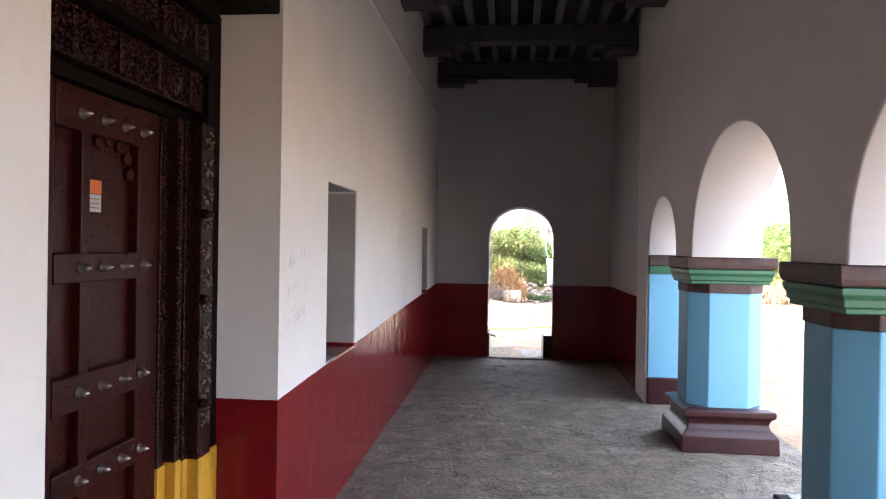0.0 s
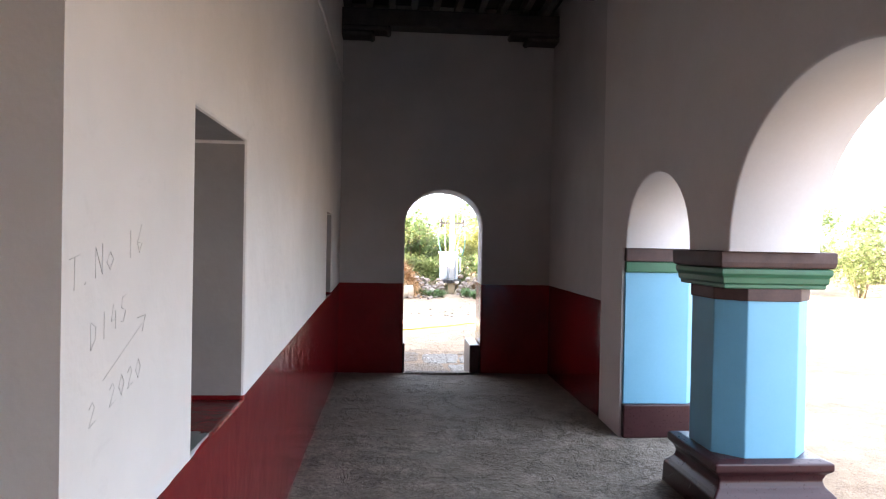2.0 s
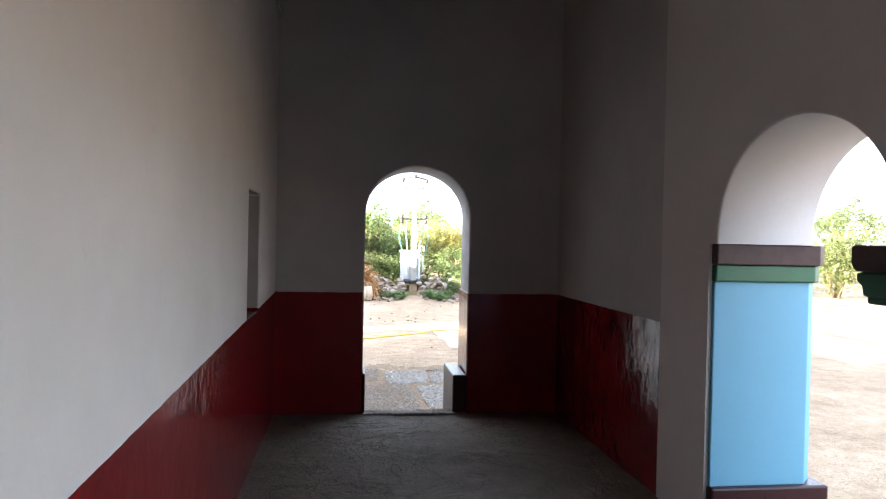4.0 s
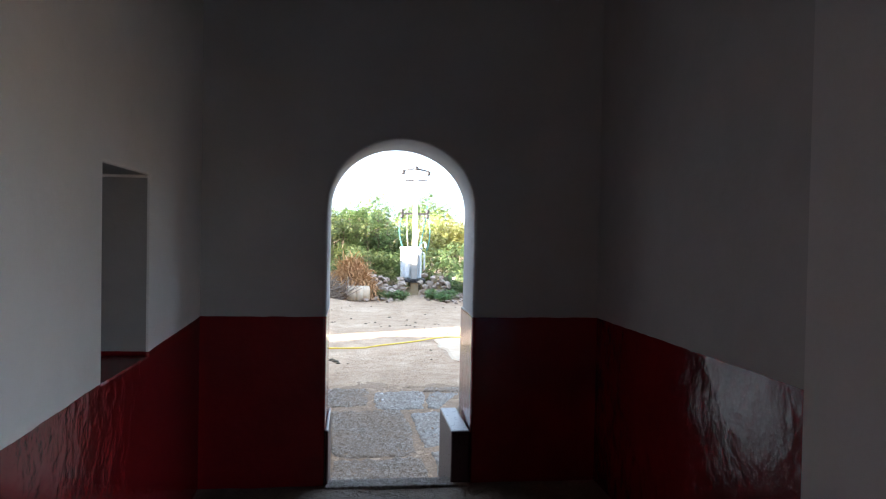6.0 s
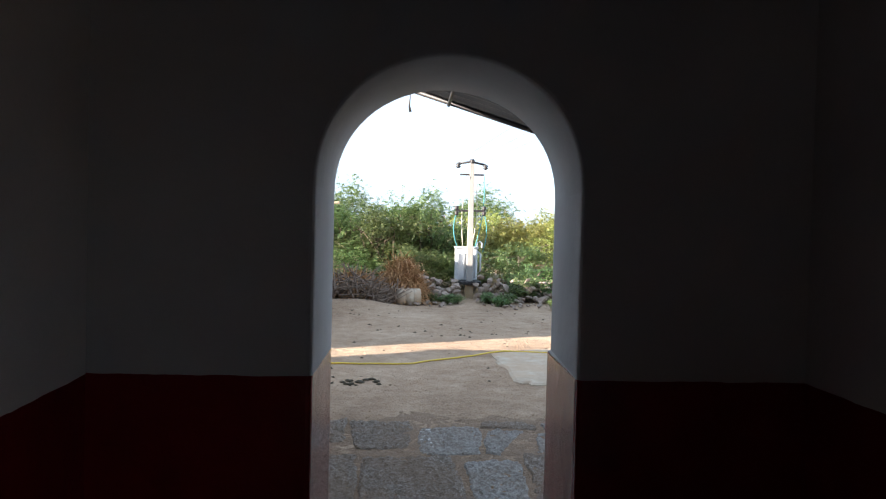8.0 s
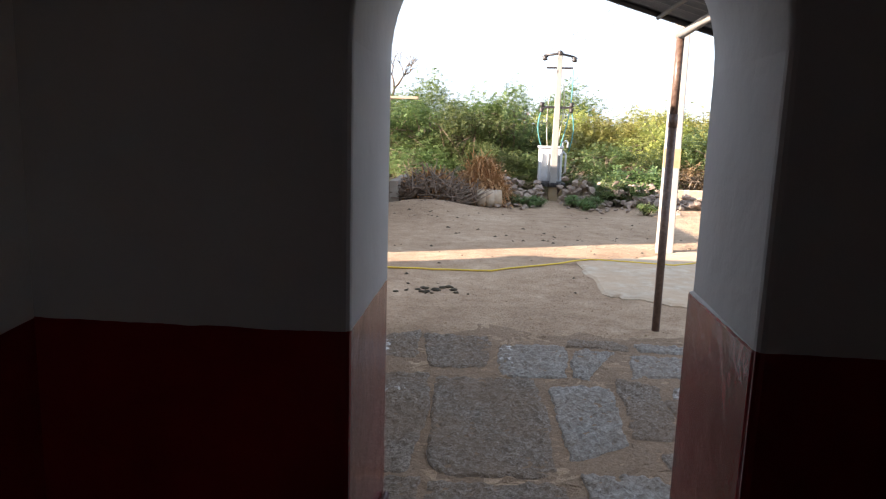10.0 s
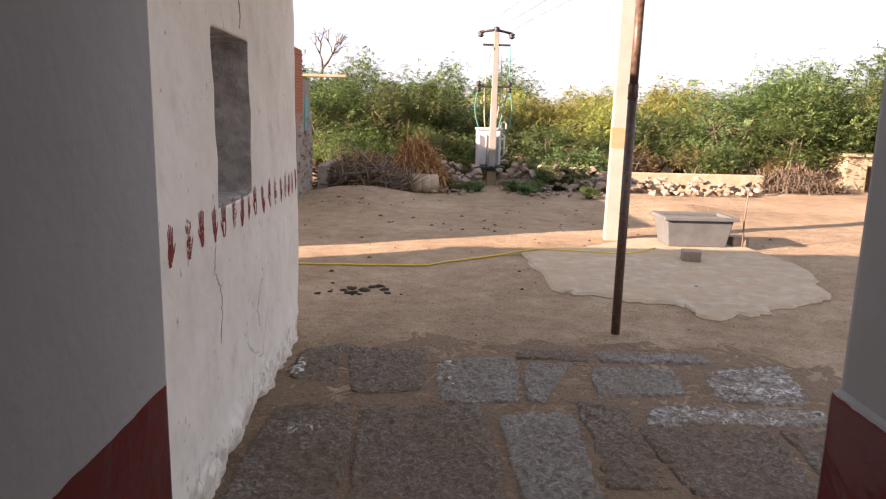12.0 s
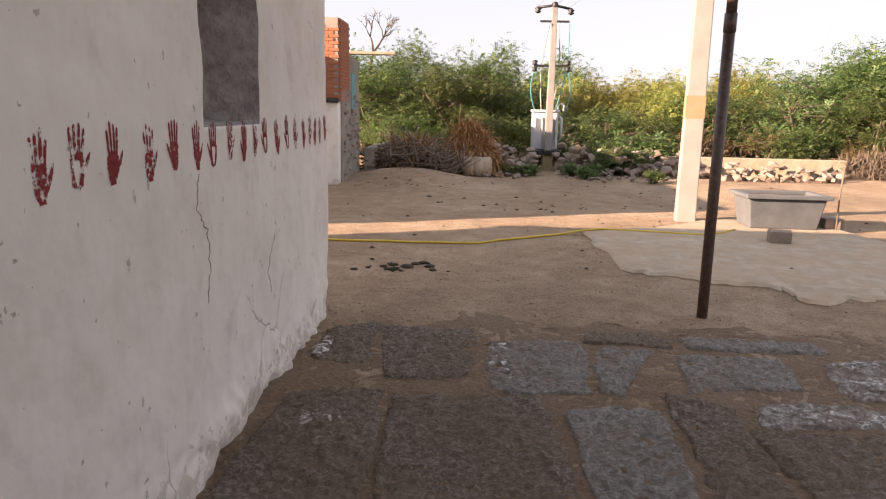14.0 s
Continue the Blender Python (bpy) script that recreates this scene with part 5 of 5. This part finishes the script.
def blades(name, label, category, mat, cx, cy, rx, ry, h, count, seed, width=0.008, droop=0.5, length=(0.3, 0.6), kind=""):
    """A heap of thin stalks."""
    rnd = random.Random(seed)
    verts, faces = [], []
    for _ in range(count):
        a, r = rnd.uniform(0, 6.283), math.sqrt(rnd.random())
        x, y = cx + rx * r * math.cos(a), cy + ry * r * math.sin(a)
        top = ground_z(x, y) + h * (1 - r * r) * rnd.uniform(0.3, 1.0)
        d = Vector((rnd.gauss(0, 1), rnd.gauss(0, 1), rnd.gauss(0.2, droop))).normalized()
        L = rnd.uniform(*length)
        p = Vector((x, y, top))
        s = d.cross(Vector((0, 0, 1))).normalized() * width
        m = p + d * L * 0.5
        e = p + d * L + Vector((0, 0, -droop * L * 0.5))
        i = len(verts)
        verts += [p - s, p + s, m + s, m - s, e, p + Vector((0, 0, -width)), m + Vector((0, 0, -width))]
        faces += [(i, i + 1, i + 2, i + 3), (i + 3, i + 2, i + 4), (i, i + 5, i + 6, i + 3), (i + 1, i + 2, i + 6, i + 5)]
    me = bpy.data.meshes.new(name)
    me.from_pydata(verts, [], faces)
    me.materials.append(mat)
    return tagged(new(name, me), label, category, kind=kind)


def brushwood():
    rnd = random.Random(4)
    bm = bmesh.new()
    for _ in range(340):
        x, y = rnd.uniform(-0.1, 2.2), rnd.uniform(28.2, 29.6)
        z = ground_z(x, y) + 0.85 * rnd.random() * (1 - abs(x - 0.9) / 1.6)
        a, L = rnd.uniform(-0.7, 0.7) + (0 if rnd.random() < 0.6 else 1.2), rnd.uniform(0.5, 1.3)
        d = Vector((math.cos(a), math.sin(a) * 0.6, rnd.gauss(0.1, 0.55))).normalized()
        p = Vector((x, y, max(z, G + 0.05)))
        tube(bm, [p - d * L / 2 + Vector((0, 0, 0.08)), p + Vector((0, 0, rnd.uniform(0, 0.1))), p + d * L / 2 + Vector((0, 0, 0.08))], [0.022, 0.018, 0.008], 5)
    obj("brushwood_pile", bm, M_STICK, "tangled pile of dry brushwood and branches", "brushwood", "stuff")


def barrel():
    t = thing("fallen_drum", "weathered concrete ring lying on its side by the rubble", "drum", (2.53, 28.75, G + 0.24), 6)
    bm = lathe(bmesh.new(), [(0.22, -0.36), (0.255, -0.35), (0.255, -0.13), (0.24, -0.12), (0.24, -0.10), (0.255, -0.09), (0.255, 0.12), (0.24, 0.13), (0.255, 0.15), (0.255, 0.35), (0.22, 0.36)], 20, (0, 0, 0), "x")
    part("shell", bm, M_CONCRETE, t)


def leaf_material(name, a, b, c):
    m, nt, bs = nodes_of(name)
    g = nt.nodes.new("ShaderNodeNewGeometry")
    oi = nt.nodes.new("ShaderNodeObjectInfo")
    col = ramp(nt, g.outputs["Random Per Island"], [(0.0, a), (0.6, b), (1.0, c)])
    hs = nt.nodes.new("ShaderNodeHueSaturation")
    nt.links.new(col, hs.inputs["Color"])
    nt.links.new(calc(nt, "ADD", calc(nt, "MULTIPLY", oi.outputs["Random"], 0.5), 0.75), hs.inputs["Value"])
    nt.links.new(calc(nt, "ADD", calc(nt, "MULTIPLY", oi.outputs["Random"], 0.05), 0.475), hs.inputs["Hue"])
    nt.links.new(hs.outputs["Color"], bs.inputs["Base Color"])
    bs.inputs["Roughness"].default_value = 0.55
    tr = nt.nodes.new("ShaderNodeBsdfTranslucent")
    nt.links.new(hs.outputs["Color"], tr.inputs["Color"])
    mx = nt.nodes.new("ShaderNodeMixShader")
    mx.inputs["Fac"].default_value = 0.42
    nt.links.new(bs.outputs[0], mx.inputs[1])
    nt.links.new(tr.outputs[0], mx.inputs[2])
    nt.links.new(mx.outputs[0], nt.nodes["Material Output"].inputs["Surface"])
    return m


M_LEAF = leaf_material("green_leaves", (0.050, 0.092, 0.032), (0.118, 0.176, 0.060), (0.235, 0.28, 0.10))
M_LEAFY = leaf_material("yellow_green_leaves", (0.16, 0.18, 0.045), (0.29, 0.30, 0.075), (0.42, 0.40, 0.12))
M_LEAFDRY = leaf_material("dry_brown_leaves", (0.16, 0.10, 0.05), (0.24, 0.16, 0.085), (0.30, 0.22, 0.12))


def crown_mesh(name, seed, mat, rx, rz, base, clumps=110, sprays=18, leaflets=10, leaf=0.062):
    rnd = np.random.RandomState(seed)
    lobes, pts = [], []
    for _ in range(max(8, clumps // 5)):
        d = rnd.normal(size=3)
        d /= np.linalg.norm(d)
        r = rnd.uniform(0.35, 1.0) ** 0.5 * rnd.uniform(0.8, 1.0)
        lobes.append((np.array([d[0] * rx * r, d[1] * rx * 0.85 * r, base + rz * (0.45 + 0.42 * d[2] * r)]), rx * rnd.uniform(0.20, 0.34)))
    for k in range(clumps):
        c, size = lobes[k % len(lobes)]
        d = rnd.normal(size=3)
        d[2] = abs(d[2]) * 0.9 - 0.25
        d /= np.linalg.norm(d)
        pts.append(c + d * size * rnd.uniform(0.7, 1.1))
    verts, faces = [], []
    for c in pts:
        size = rx * rnd.uniform(0.07, 0.13)
        for _ in range(sprays):
            o = c + rnd.normal(size=3) * size * (1.0, 1.0, 0.7)
            d = rnd.normal(size=3)
            d[2] = d[2] * 0.5 + 0.25
            d /= np.linalg.norm(d)
            side = np.cross(d, (0, 0, 1))
            side /= np.linalg.norm(side) + 1e-6
            up = np.cross(side, d)
            L = rnd.uniform(0.18, 0.38)
            for k in range(leaflets):
                p = o + d * L * k / leaflets - np.array((0, 0, 0.35)) * L * (k / leaflets) ** 2
                s = side * (1 if k % 2 else -1)
                w = leaf * rnd.uniform(0.7, 1.3)
                t = (s * 0.9 + d * 0.5 + up * rnd.uniform(-0.3, 0.3)) * w
                q = (d * 0.32 + up * rnd.uniform(-0.15, 0.15)) * w
                i = len(verts)
                verts += [p, p + t * 0.55 - q, p + t, p + t * 0.55 + q]
                faces.append((i, i + 1, i + 2, i + 3))
    me = bpy.data.meshes.new(name)
    me.from_pydata([tuple(v) for v in verts], [], faces)
    me.materials.append(mat)
    return me, pts


def tree(name, seed, mat, label, rx, rz, base, at, group, clumps=165, sprays=19, stems=5):
    t = thing(name, label, "tree", at, 0, group)
    me, pts = crown_mesh("crown", seed, mat, rx, rz, base, clumps, sprays)
    c = new("crown", me)
    c.parent = t
    rnd = random.Random(seed)
    bm = bmesh.new()
    for k in range(stems):
        a = 6.283 * k / stems + rnd.uniform(-0.5, 0.5)
        tip = Vector((math.cos(a) * rx * 0.5, math.sin(a) * rx * 0.4, base + rz * 0.6))
        foot = Vector((math.cos(a) * 0.12, math.sin(a) * 0.12, -0.1))
        mid = foot.lerp(tip, 0.5) + Vector((rnd.uniform(-0.2, 0.2), rnd.uniform(-0.2, 0.2), 0.15))
        tube(bm, [foot, mid, tip], [0.065, 0.045, 0.015], 6)
        for j in range(4):
            q = Vector(pts[rnd.randrange(len(pts))])
            b = mid.lerp(tip, rnd.random())
            tube(bm, [b, b.lerp(q, 0.5) + Vector((0, 0, 0.06)), q], [0.022, 0.014, 0.005], 4)
    part("trunk", bm, M_BARK, t)
    return t


def woods():
    G1 = "thorn trees along the yard"
    kinds = [
        tree("thorn_tree", 1, M_LEAF, "dense feathery green thorn tree with low branches", 2.0, 3.6, 0.1, (-0.8, 35.0, G), G1),
        tree("thorn_tree", 2, M_LEAF, "dense feathery green thorn tree with low branches", 1.8, 3.7, 0.1, (1.5, 34.6, G), G1),
        tree("thorn_tree", 3, M_LEAF, "spreading green thorn tree with dark inner branches", 2.3, 2.7, 0.05, (10.8, 35.4, G), G1, 180),
        tree("thorn_tree", 4, M_LEAFY, "sunlit yellow-green thorn tree", 2.0, 2.6, 0.1, (5.6, 37.0, G), G1),
        tree("dry_shrub", 5, M_LEAFDRY, "low dry brown thorn shrub", 1.1, 1.2, 0.0, (9.4, 33.2, G), "dry shrubs", 70, 8, 6),
        tree("low_bush", 6, M_LEAF, "low green weeds and bush among the stones", 0.7, 0.75, 0.0, (6.5, 30.5, G), "low bushes", 60, 10, 4),
    ]
    rnd = random.Random(21)
    spots = [(0, -3.2, 36.0, 1.0), (1, 3.0, 35.2, 1.0), (0, 0.4, 37.0, 1.05), (2, 3.6, 36.6, 0.95), (3, 7.4, 37.6, 0.9), (1, 6.6, 34.4, 0.58), (3, 8.6, 36.6, 0.85),
             (2, 13.6, 35.0, 1.22), (3, 12.4, 37.0, 0.9), (1, 15.6, 34.6, 1.08), (2, 17.6, 34.6, 1.42), (0, 20.5, 34.5, 1.4), (2, 23.0, 32.0, 1.0), (1, 25.5, 29.5, 1.0),
             (2, 27.5, 26.0, 1.0), (0, 29.0, 22.5, 1.0), (2, 30.5, 18.5, 1.05), (1, 31.5, 14.5, 1.0), (2, 32.5, 10.0, 1.05), (0, 33.0, 5.5, 1.0), (2, 33.0, 0.5, 1.0), (0, 16.8, 37.4, 1.05),
             (3, 10.2, 41.0, 1.15), (3, 14.0, 42.0, 1.2), (3, 6.0, 42.5, 1.15), (3, 18.5, 43.0, 1.3), (3, 2.0, 42.0, 1.1), (0, -6.0, 38.0, 1.1), (2, -2.0, 40.0, 1.1), (3, 23.0, 42.0, 1.3)]
    for k, x, y, s in spots:
        copy_thing(kinds[k], pose(x, y, G, 0, 0, rnd.uniform(0, 360)) @ Matrix.Diagonal((s * rnd.uniform(0.95, 1.2), s, s * rnd.uniform(1.0, 1.3), 1)))
    for x, y, s in ((11.6, 33.0, 1.0), (14.2, 32.9, 0.8), (7.6, 33.0, 0.9), (15.0, 32.6, 0.75), (6.2, 32.2, 0.6)):
        copy_thing(kinds[4], pose(x, y, G, 0, 0, rnd.uniform(0, 360)) @ Matrix.Diagonal((s, s, s, 1)))
    for x, y, s in ((3.2, 29.3, 0.45), (3.75, 29.1, 0.4), (4.0, 29.4, 0.4), (5.1, 29.6, 0.45), (5.6, 29.4, 0.45), (7.3, 31.6, 1.5), (0.2, 30.9, 1.0), (1.2, 31.4, 1.2), (6.6, 31.8, 1.1), (5.3, 28.9, 0.35), (6.9, 28.3, 0.4), (13.6, 31.6, 0.8)):
        copy_thing(kinds[5], pose(x, y, G, 0, 0, rnd.uniform(0, 360)) @ Matrix.Diagonal((s, s, s, 1)))
    for k, x, y, sc in ((3, -4, 52, 1.5), (3, 2, 54, 1.5), (0, 7, 55, 1.5), (3, 12, 53, 1.5), (3, 17, 54, 1.6), (2, 22, 52, 1.6), (3, 28, 50, 1.6), (0, 34, 46, 1.6),
                       (2, 4.8, 33.6, 0.62), (0, 8.0, 33.8, 0.48), (2, 0.0, 33.2, 0.6), (1, 2.6, 32.9, 0.55), (2, 12.2, 33.4, 0.6), (0, 14.4, 33.0, 0.72), (2, 16.6, 35.8, 1.3), (2, 19.0, 33.0, 1.0)):
        copy_thing(kinds[k], pose(x, y, G, 0, 0, rnd.uniform(0, 360)) @ Matrix.Diagonal((sc * 1.1, sc, sc, 1)))
    # bare tree behind the house
    bm = bmesh.new()
    r2 = random.Random(9)

    def branch(p, d, L, r, depth):
        e = p + d * L
        tube(bm, [p, p.lerp(e, 0.5) + Vector((r2.uniform(-1, 1), 0, r2.uniform(-1, 1))) * L * 0.06, e], [r, r * 0.8, r * 0.55], 5)
        if depth:
            for _ in range(3):
                branch(e, (d + Vector((r2.gauss(0, 0.55), r2.gauss(0, 0.4), r2.gauss(0.05, 0.35)))).normalized(), L * r2.uniform(0.55, 0.8), r * 0.55, depth - 1)

    branch(Vector((0, 0, -0.1)), Vector((0.06, 0, 1)).normalized(), 2.4, 0.09, 0)
    branch(Vector((0.14, 0, 2.25)), Vector((0.1, 0, 1)).normalized(), 0.7, 0.06, 4)
    t = thing("bare_tree", "bare grey tree behind the brick house", "tree", (-1.75, 37.5, G))
    t.matrix_basis = pose(-1.75, 37.5, G) @ Matrix.Diagonal((1.4, 1.4, 1.26, 1))
    part("trunk", bm, M_BARK, t)


def yard():
    pipe_canopy()
    concrete_pole()
    transformer_pole()
    slab_apron()
    trough()
    hose()
    obj("loose_stone", prism(bmesh.new(), [(6.36, 19.86), (6.62, 19.80), (6.70, 20.02), (6.42, 20.10)], G + 0.017, G + 0.18, 0.02), M_STONE, "squared loose stone on the concrete apron", "stone")
    obj("loose_stone", prism(bmesh.new(), [(7.70, 21.2), (7.98, 21.2), (7.98, 21.5), (7.70, 21.5)], G + 0.017, G + 0.18, 0.02), M_STONE, "squared loose stone beside the water trough", "stone")
    obj("stake", tube(bmesh.new(), [(7.84, 21.15, G - 0.05), (7.83, 21.15, G + 0.5), (7.85, 21.15, G + 0.95)], [0.014, 0.012, 0.014], 7), M_STICK, "upright wooden stake beside the trough", "stake")
    far_house()
    brushwood()
    barrel()
    blades("straw_heap", "heap of dry orange-brown straw against the rubble", "straw", M_HAY, 2.30, 29.4, 0.85, 0.5, 1.45, 3600, 3, 0.012, 0.6, (0.3, 0.7), "stuff")
    blades("dry_reeds", "pale dry stalks standing over the brushwood", "stalks", M_HAY, 0.8, 29.3, 1.2, 0.6, 1.0, 1700, 6, 0.012, 0.9, (0.3, 0.8), "stuff")
    blades("dry_brush", "grey tangled dry thorn brush before the pump house", "brush", M_STICK, 13.9, 31.2, 1.7, 0.6, 0.8, 1500, 12, 0.010, 0.8, (0.3, 0.8), "stuff")
    rubble("long bank of loose field stones before the trees", 260, 1.6, 8.2, 29.8, 31.3, 0.85, 1)
    rubble("low bank of pale rubble below the concrete kerb", 110, 7.0, 12.4, 29.5, 30.6, 0.4, 2, (0.1, 0.24))
    rubble("scattered stones at the edge of the yard", 40, 2.5, 8.0, 28.2, 29.4, 0.05, 3, (0.05, 0.14))
    obj("concrete_kerb", boxed(7.8, 12.9, 31.0, 31.25, G - 0.1, -0.16, 0.02), M_CONCRETE, "low weathered concrete kerb wall", "wall", "structure")
    t = thing("pump_house", "small weathered concrete pump house with a dark doorway", "hut", (16.8, 32.4, G))
    part("wall_left", boxed(-0.85, -0.18, -0.5, 0.6, -0.05, 1.1, 0.015), M_CONCRETE, t)
    part("wall_right", boxed(0.10, 0.85, -0.5, 0.6, -0.05, 1.1, 0.015), M_CONCRETE, t)
    part("lintel", boxed(-0.178, 0.098, -0.5, 0.6, 0.82, 1.1), M_CONCRETE, t)
    part("roof", boxed(-0.95, 0.95, -0.6, 0.7, 1.102, 1.2, 0.015), M_CONCRETE, t)
    # Black panel stands in for the unlit inside of the doorway.
    part("back", boxed(-0.178, 0.098, 0.45, 0.6, -0.05, 0.818), M_BLACK, t)
    rnd = random.Random(31)
    for k in range(24):
        x, y, s = 1.75 + rnd.gauss(0, 0.2), 17.85 + rnd.gauss(0, 0.2), rnd.choice((0.012, 0.018, 0.026, 0.036))
        bm = bmesh.new()
        bmesh.ops.create_icosphere(bm, subdivisions=2, radius=1.0)
        for v in bm.verts:
            v.co = Vector((v.co.x * s * 1.5, v.co.y * s, v.co.z * s * 0.65)) * (1 + 0.75 * noise.noise(v.co * 2.6 + Vector((k, 0, 0)))) + Vector((x, y, ground_z(x, y) + 0.006))
        obj("dung_pat", bm, M_DUNG, "dark dried dung pat on the earth", "dung", group="dung on the earth", smooth=True)


yard()
woods()


# ---- small things ----
def wind_turbine(eye, way, dist, size, turn):
    at = Vector(eye) + Vector(way) * dist
    t = thing("wind_turbine", "white wind turbine far off on the horizon", "wind turbine", at, 0, "wind turbines")
    tube_h = at.z + 30
    part("tower", tube(bmesh.new(), [(0, 0, -tube_h), (0, 0, 0)], [size * 0.05, size * 0.03], 10), M_WHITEPAINT, t)
    part("nacelle", boxed(-size * 0.05, size * 0.05, -size * 0.12, size * 0.08, -size * 0.04, size * 0.05, size * 0.01), M_WHITEPAINT, t)
    for k in range(3):
        a = radians(turn + 120 * k)
        d = Vector((math.sin(a), 0, math.cos(a)))
        part("blade", tube(bmesh.new(), [Vector((0, -size * 0.14, 0)), Vector((0, -size * 0.14, 0)) + d * size * 0.3, Vector((0, -size * 0.14, 0)) + d * size], [size * 0.025, size * 0.035, size * 0.008], 6), M_WHITEPAINT, t)


wind_turbine((2.56, 10.03, 1.26), (0.4134, 0.9064, 0.0873), 1500, 42, 12)
wind_turbine((2.55, 10.68, 0.94), (0.2083, 0.9765, 0.0548), 2600, 34, 50)

M_PENCIL = surface("pencil_grey", (0.48, 0.47, 0.46), (0.58, 0.57, 0.56), 30.0, 0.9, 80.0, 0.1)


STROKES = {
    "T": [[(0, 1), (1, 1)], [(0.5, 1), (0.45, 0)]], ".": [[(0.2, 0), (0.3, 0.05)]], "N": [[(0, 0), (0, 1), (0.8, 0), (0.8, 1)]],
    "o": [[(0.4, 0.6), (0, 0.3), (0.4, 0), (0.8, 0.3), (0.4, 0.6)]], "1": [[(0.4, 1), (0.4, 0)]], "6": [[(0.7, 1), (0.1, 0.4), (0.4, 0), (0.8, 0.3), (0.2, 0.4)]],
    "D": [[(0.1, 0), (0.1, 1), (0.7, 0.7), (0.7, 0.3), (0.1, 0)]], "4": [[(0.3, 1), (0, 0.4), (0.8, 0.4)], [(0.6, 0.7), (0.6, 0)]],
    "5": [[(0.8, 1), (0.2, 1), (0.1, 0.6), (0.7, 0.4), (0.4, 0), (0, 0.1)]], "2": [[(0, 0.8), (0.4, 1), (0.7, 0.7), (0, 0), (0.9, 0.05)]],
    "0": [[(0.4, 1), (0, 0.5), (0.4, 0), (0.8, 0.5), (0.4, 1)]], ">": [[(-3.2, -0.6), (0.3, 0.6)], [(-0.2, 1.0), (0.6, 0.9), (0.3, 0.2)]]}


def scrawl(text, y, z, wide, high, climb):
    """Words pencilled on the left wall, climbing as they go."""
    t = thing("pencil_scrawl", "faint grey pencil words on the whitewashed wall", "scrawl", group="scrawls on the wall")
    for k, ch in enumerate(text):
        if ch not in STROKES:
            continue
        bm = bmesh.new()
        for line in STROKES[ch]:
            tube(bm, [(XL + 0.0006, y + wide * (k + 0.75 * u), z + climb * (k + 0.75 * u) + high * v) for u, v in line], 0.0008, 4)
        part("arrow" if ch == ">" else "letter", bm, M_PENCIL, t)


scrawl("T.No 16", 3.38, 1.405, 0.056, 0.062, 0.011)
scrawl("D145", 3.47, 1.285, 0.052, 0.055, 0.012)
scrawl(">", 3.74, 1.275, 0.085, 0.05, 0.012)
scrawl("2 2020", 3.47, 1.135, 0.050, 0.045, 0.009)

# worn sill of the doorway
obj("door_sill", boxed(DX0 + 0.004, DX1 - 0.004, YD - 0.05, YD + 0.09, -0.06, 0.014, 0.012), M_GRANITEPALE, "pale worn stone sill of the arched doorway", "sill", "structure")


def dry_leaf(x, y, turn, size):
    bm = bmesh.new()
    pts = [(0, -1), (0.45, -0.4), (0.5, 0.3), (0, 1), (-0.5, 0.3), (-0.45, -0.4)]
    up = [bm.verts.new((px * size, py * size, 0.006 + 0.25 * size * abs(px))) for px, py in pts]
    lo = [bm.verts.new((v.co.x, v.co.y, v.co.z - 0.002)) for v in up]
    bm.faces.new(up)
    bm.faces.new(lo[::-1])
    for k in range(6):
        bm.faces.new((up[k], lo[k], lo[(k + 1) % 6], up[(k + 1) % 6]))
    ob = obj("dry_leaf", bm, M_STICK, "curled dry brown leaf on the stone floor", "leaf", group="dry leaves on the floor")
    ob.matrix_basis = pose(x, y, 0.016, 0, 0, turn)


for x, y, a, sz in ((2.02, 7.25, 30, 0.04), (2.07, 7.6, 80, 0.05), (1.95, 5.35, 10, 0.03), (2.25, 5.2, 120, 0.025), (3.1, 6.2, 50, 0.02), (2.6, 4.9, 70, 0.02)):
    dry_leaf(x, y, a, sz)


def litter():
    """Clods, twigs and droppings trodden into the yard."""
    rnd = random.Random(15)
    bm = bmesh.new()
    for k in range(420):
        if k < 90:
            x, y = rnd.gauss(0.9, 0.7), rnd.gauss(26.2, 0.8)
        elif k < 190:
            x, y = rnd.gauss(3.6, 1.6), rnd.gauss(23.4, 0.7)
        else:
            x, y = rnd.uniform(0.3, 9.0), rnd.uniform(16.6, 27.5)
        r = rnd.choice((0.007, 0.009, 0.012, 0.016, 0.035)) * rnd.uniform(0.7, 1.3)
        z = ground_z(x, y)
        ring = [bm.verts.new((x + r * rnd.uniform(0.7, 1.8) * math.cos(a), y + r * rnd.uniform(0.7, 1.3) * math.sin(a), z - 0.004)) for a in (0, 1.25, 2.5, 3.75, 5.0)]
        top = bm.verts.new((x, y, z + r * 0.7))
        for a, b in zip(ring, ring[1:] + ring[:1]):
            bm.faces.new((a, b, top))
    obj("yard_litter", bm, M_DUNG, "dark clods and droppings scattered over the earth", "litter", "stuff")
    bm = bmesh.new()
    for k in range(1500):
        x, y = rnd.uniform(1.4, 8.5), rnd.uniform(15.6, 22.0)
        r, z = 0.006 + 0.018 * rnd.random() ** 3, ground_z(x, y)
        ring = [bm.verts.new((x + r * rnd.uniform(0.7, 1.4) * math.cos(a), y + r * rnd.uniform(0.7, 1.3) * math.sin(a), z - 0.004)) for a in (0, 1.25, 2.5, 3.75, 5.0)]
        top = bm.verts.new((x + r * 0.2, y, z + r * 0.9))
        for a, b in zip(ring, ring[1:] + ring[:1]):
            bm.faces.new((a, b, top))
    obj("gravel", bm, M_SOIL, "small clods and pebbles lying on the earth", "gravel", "stuff")


litter()
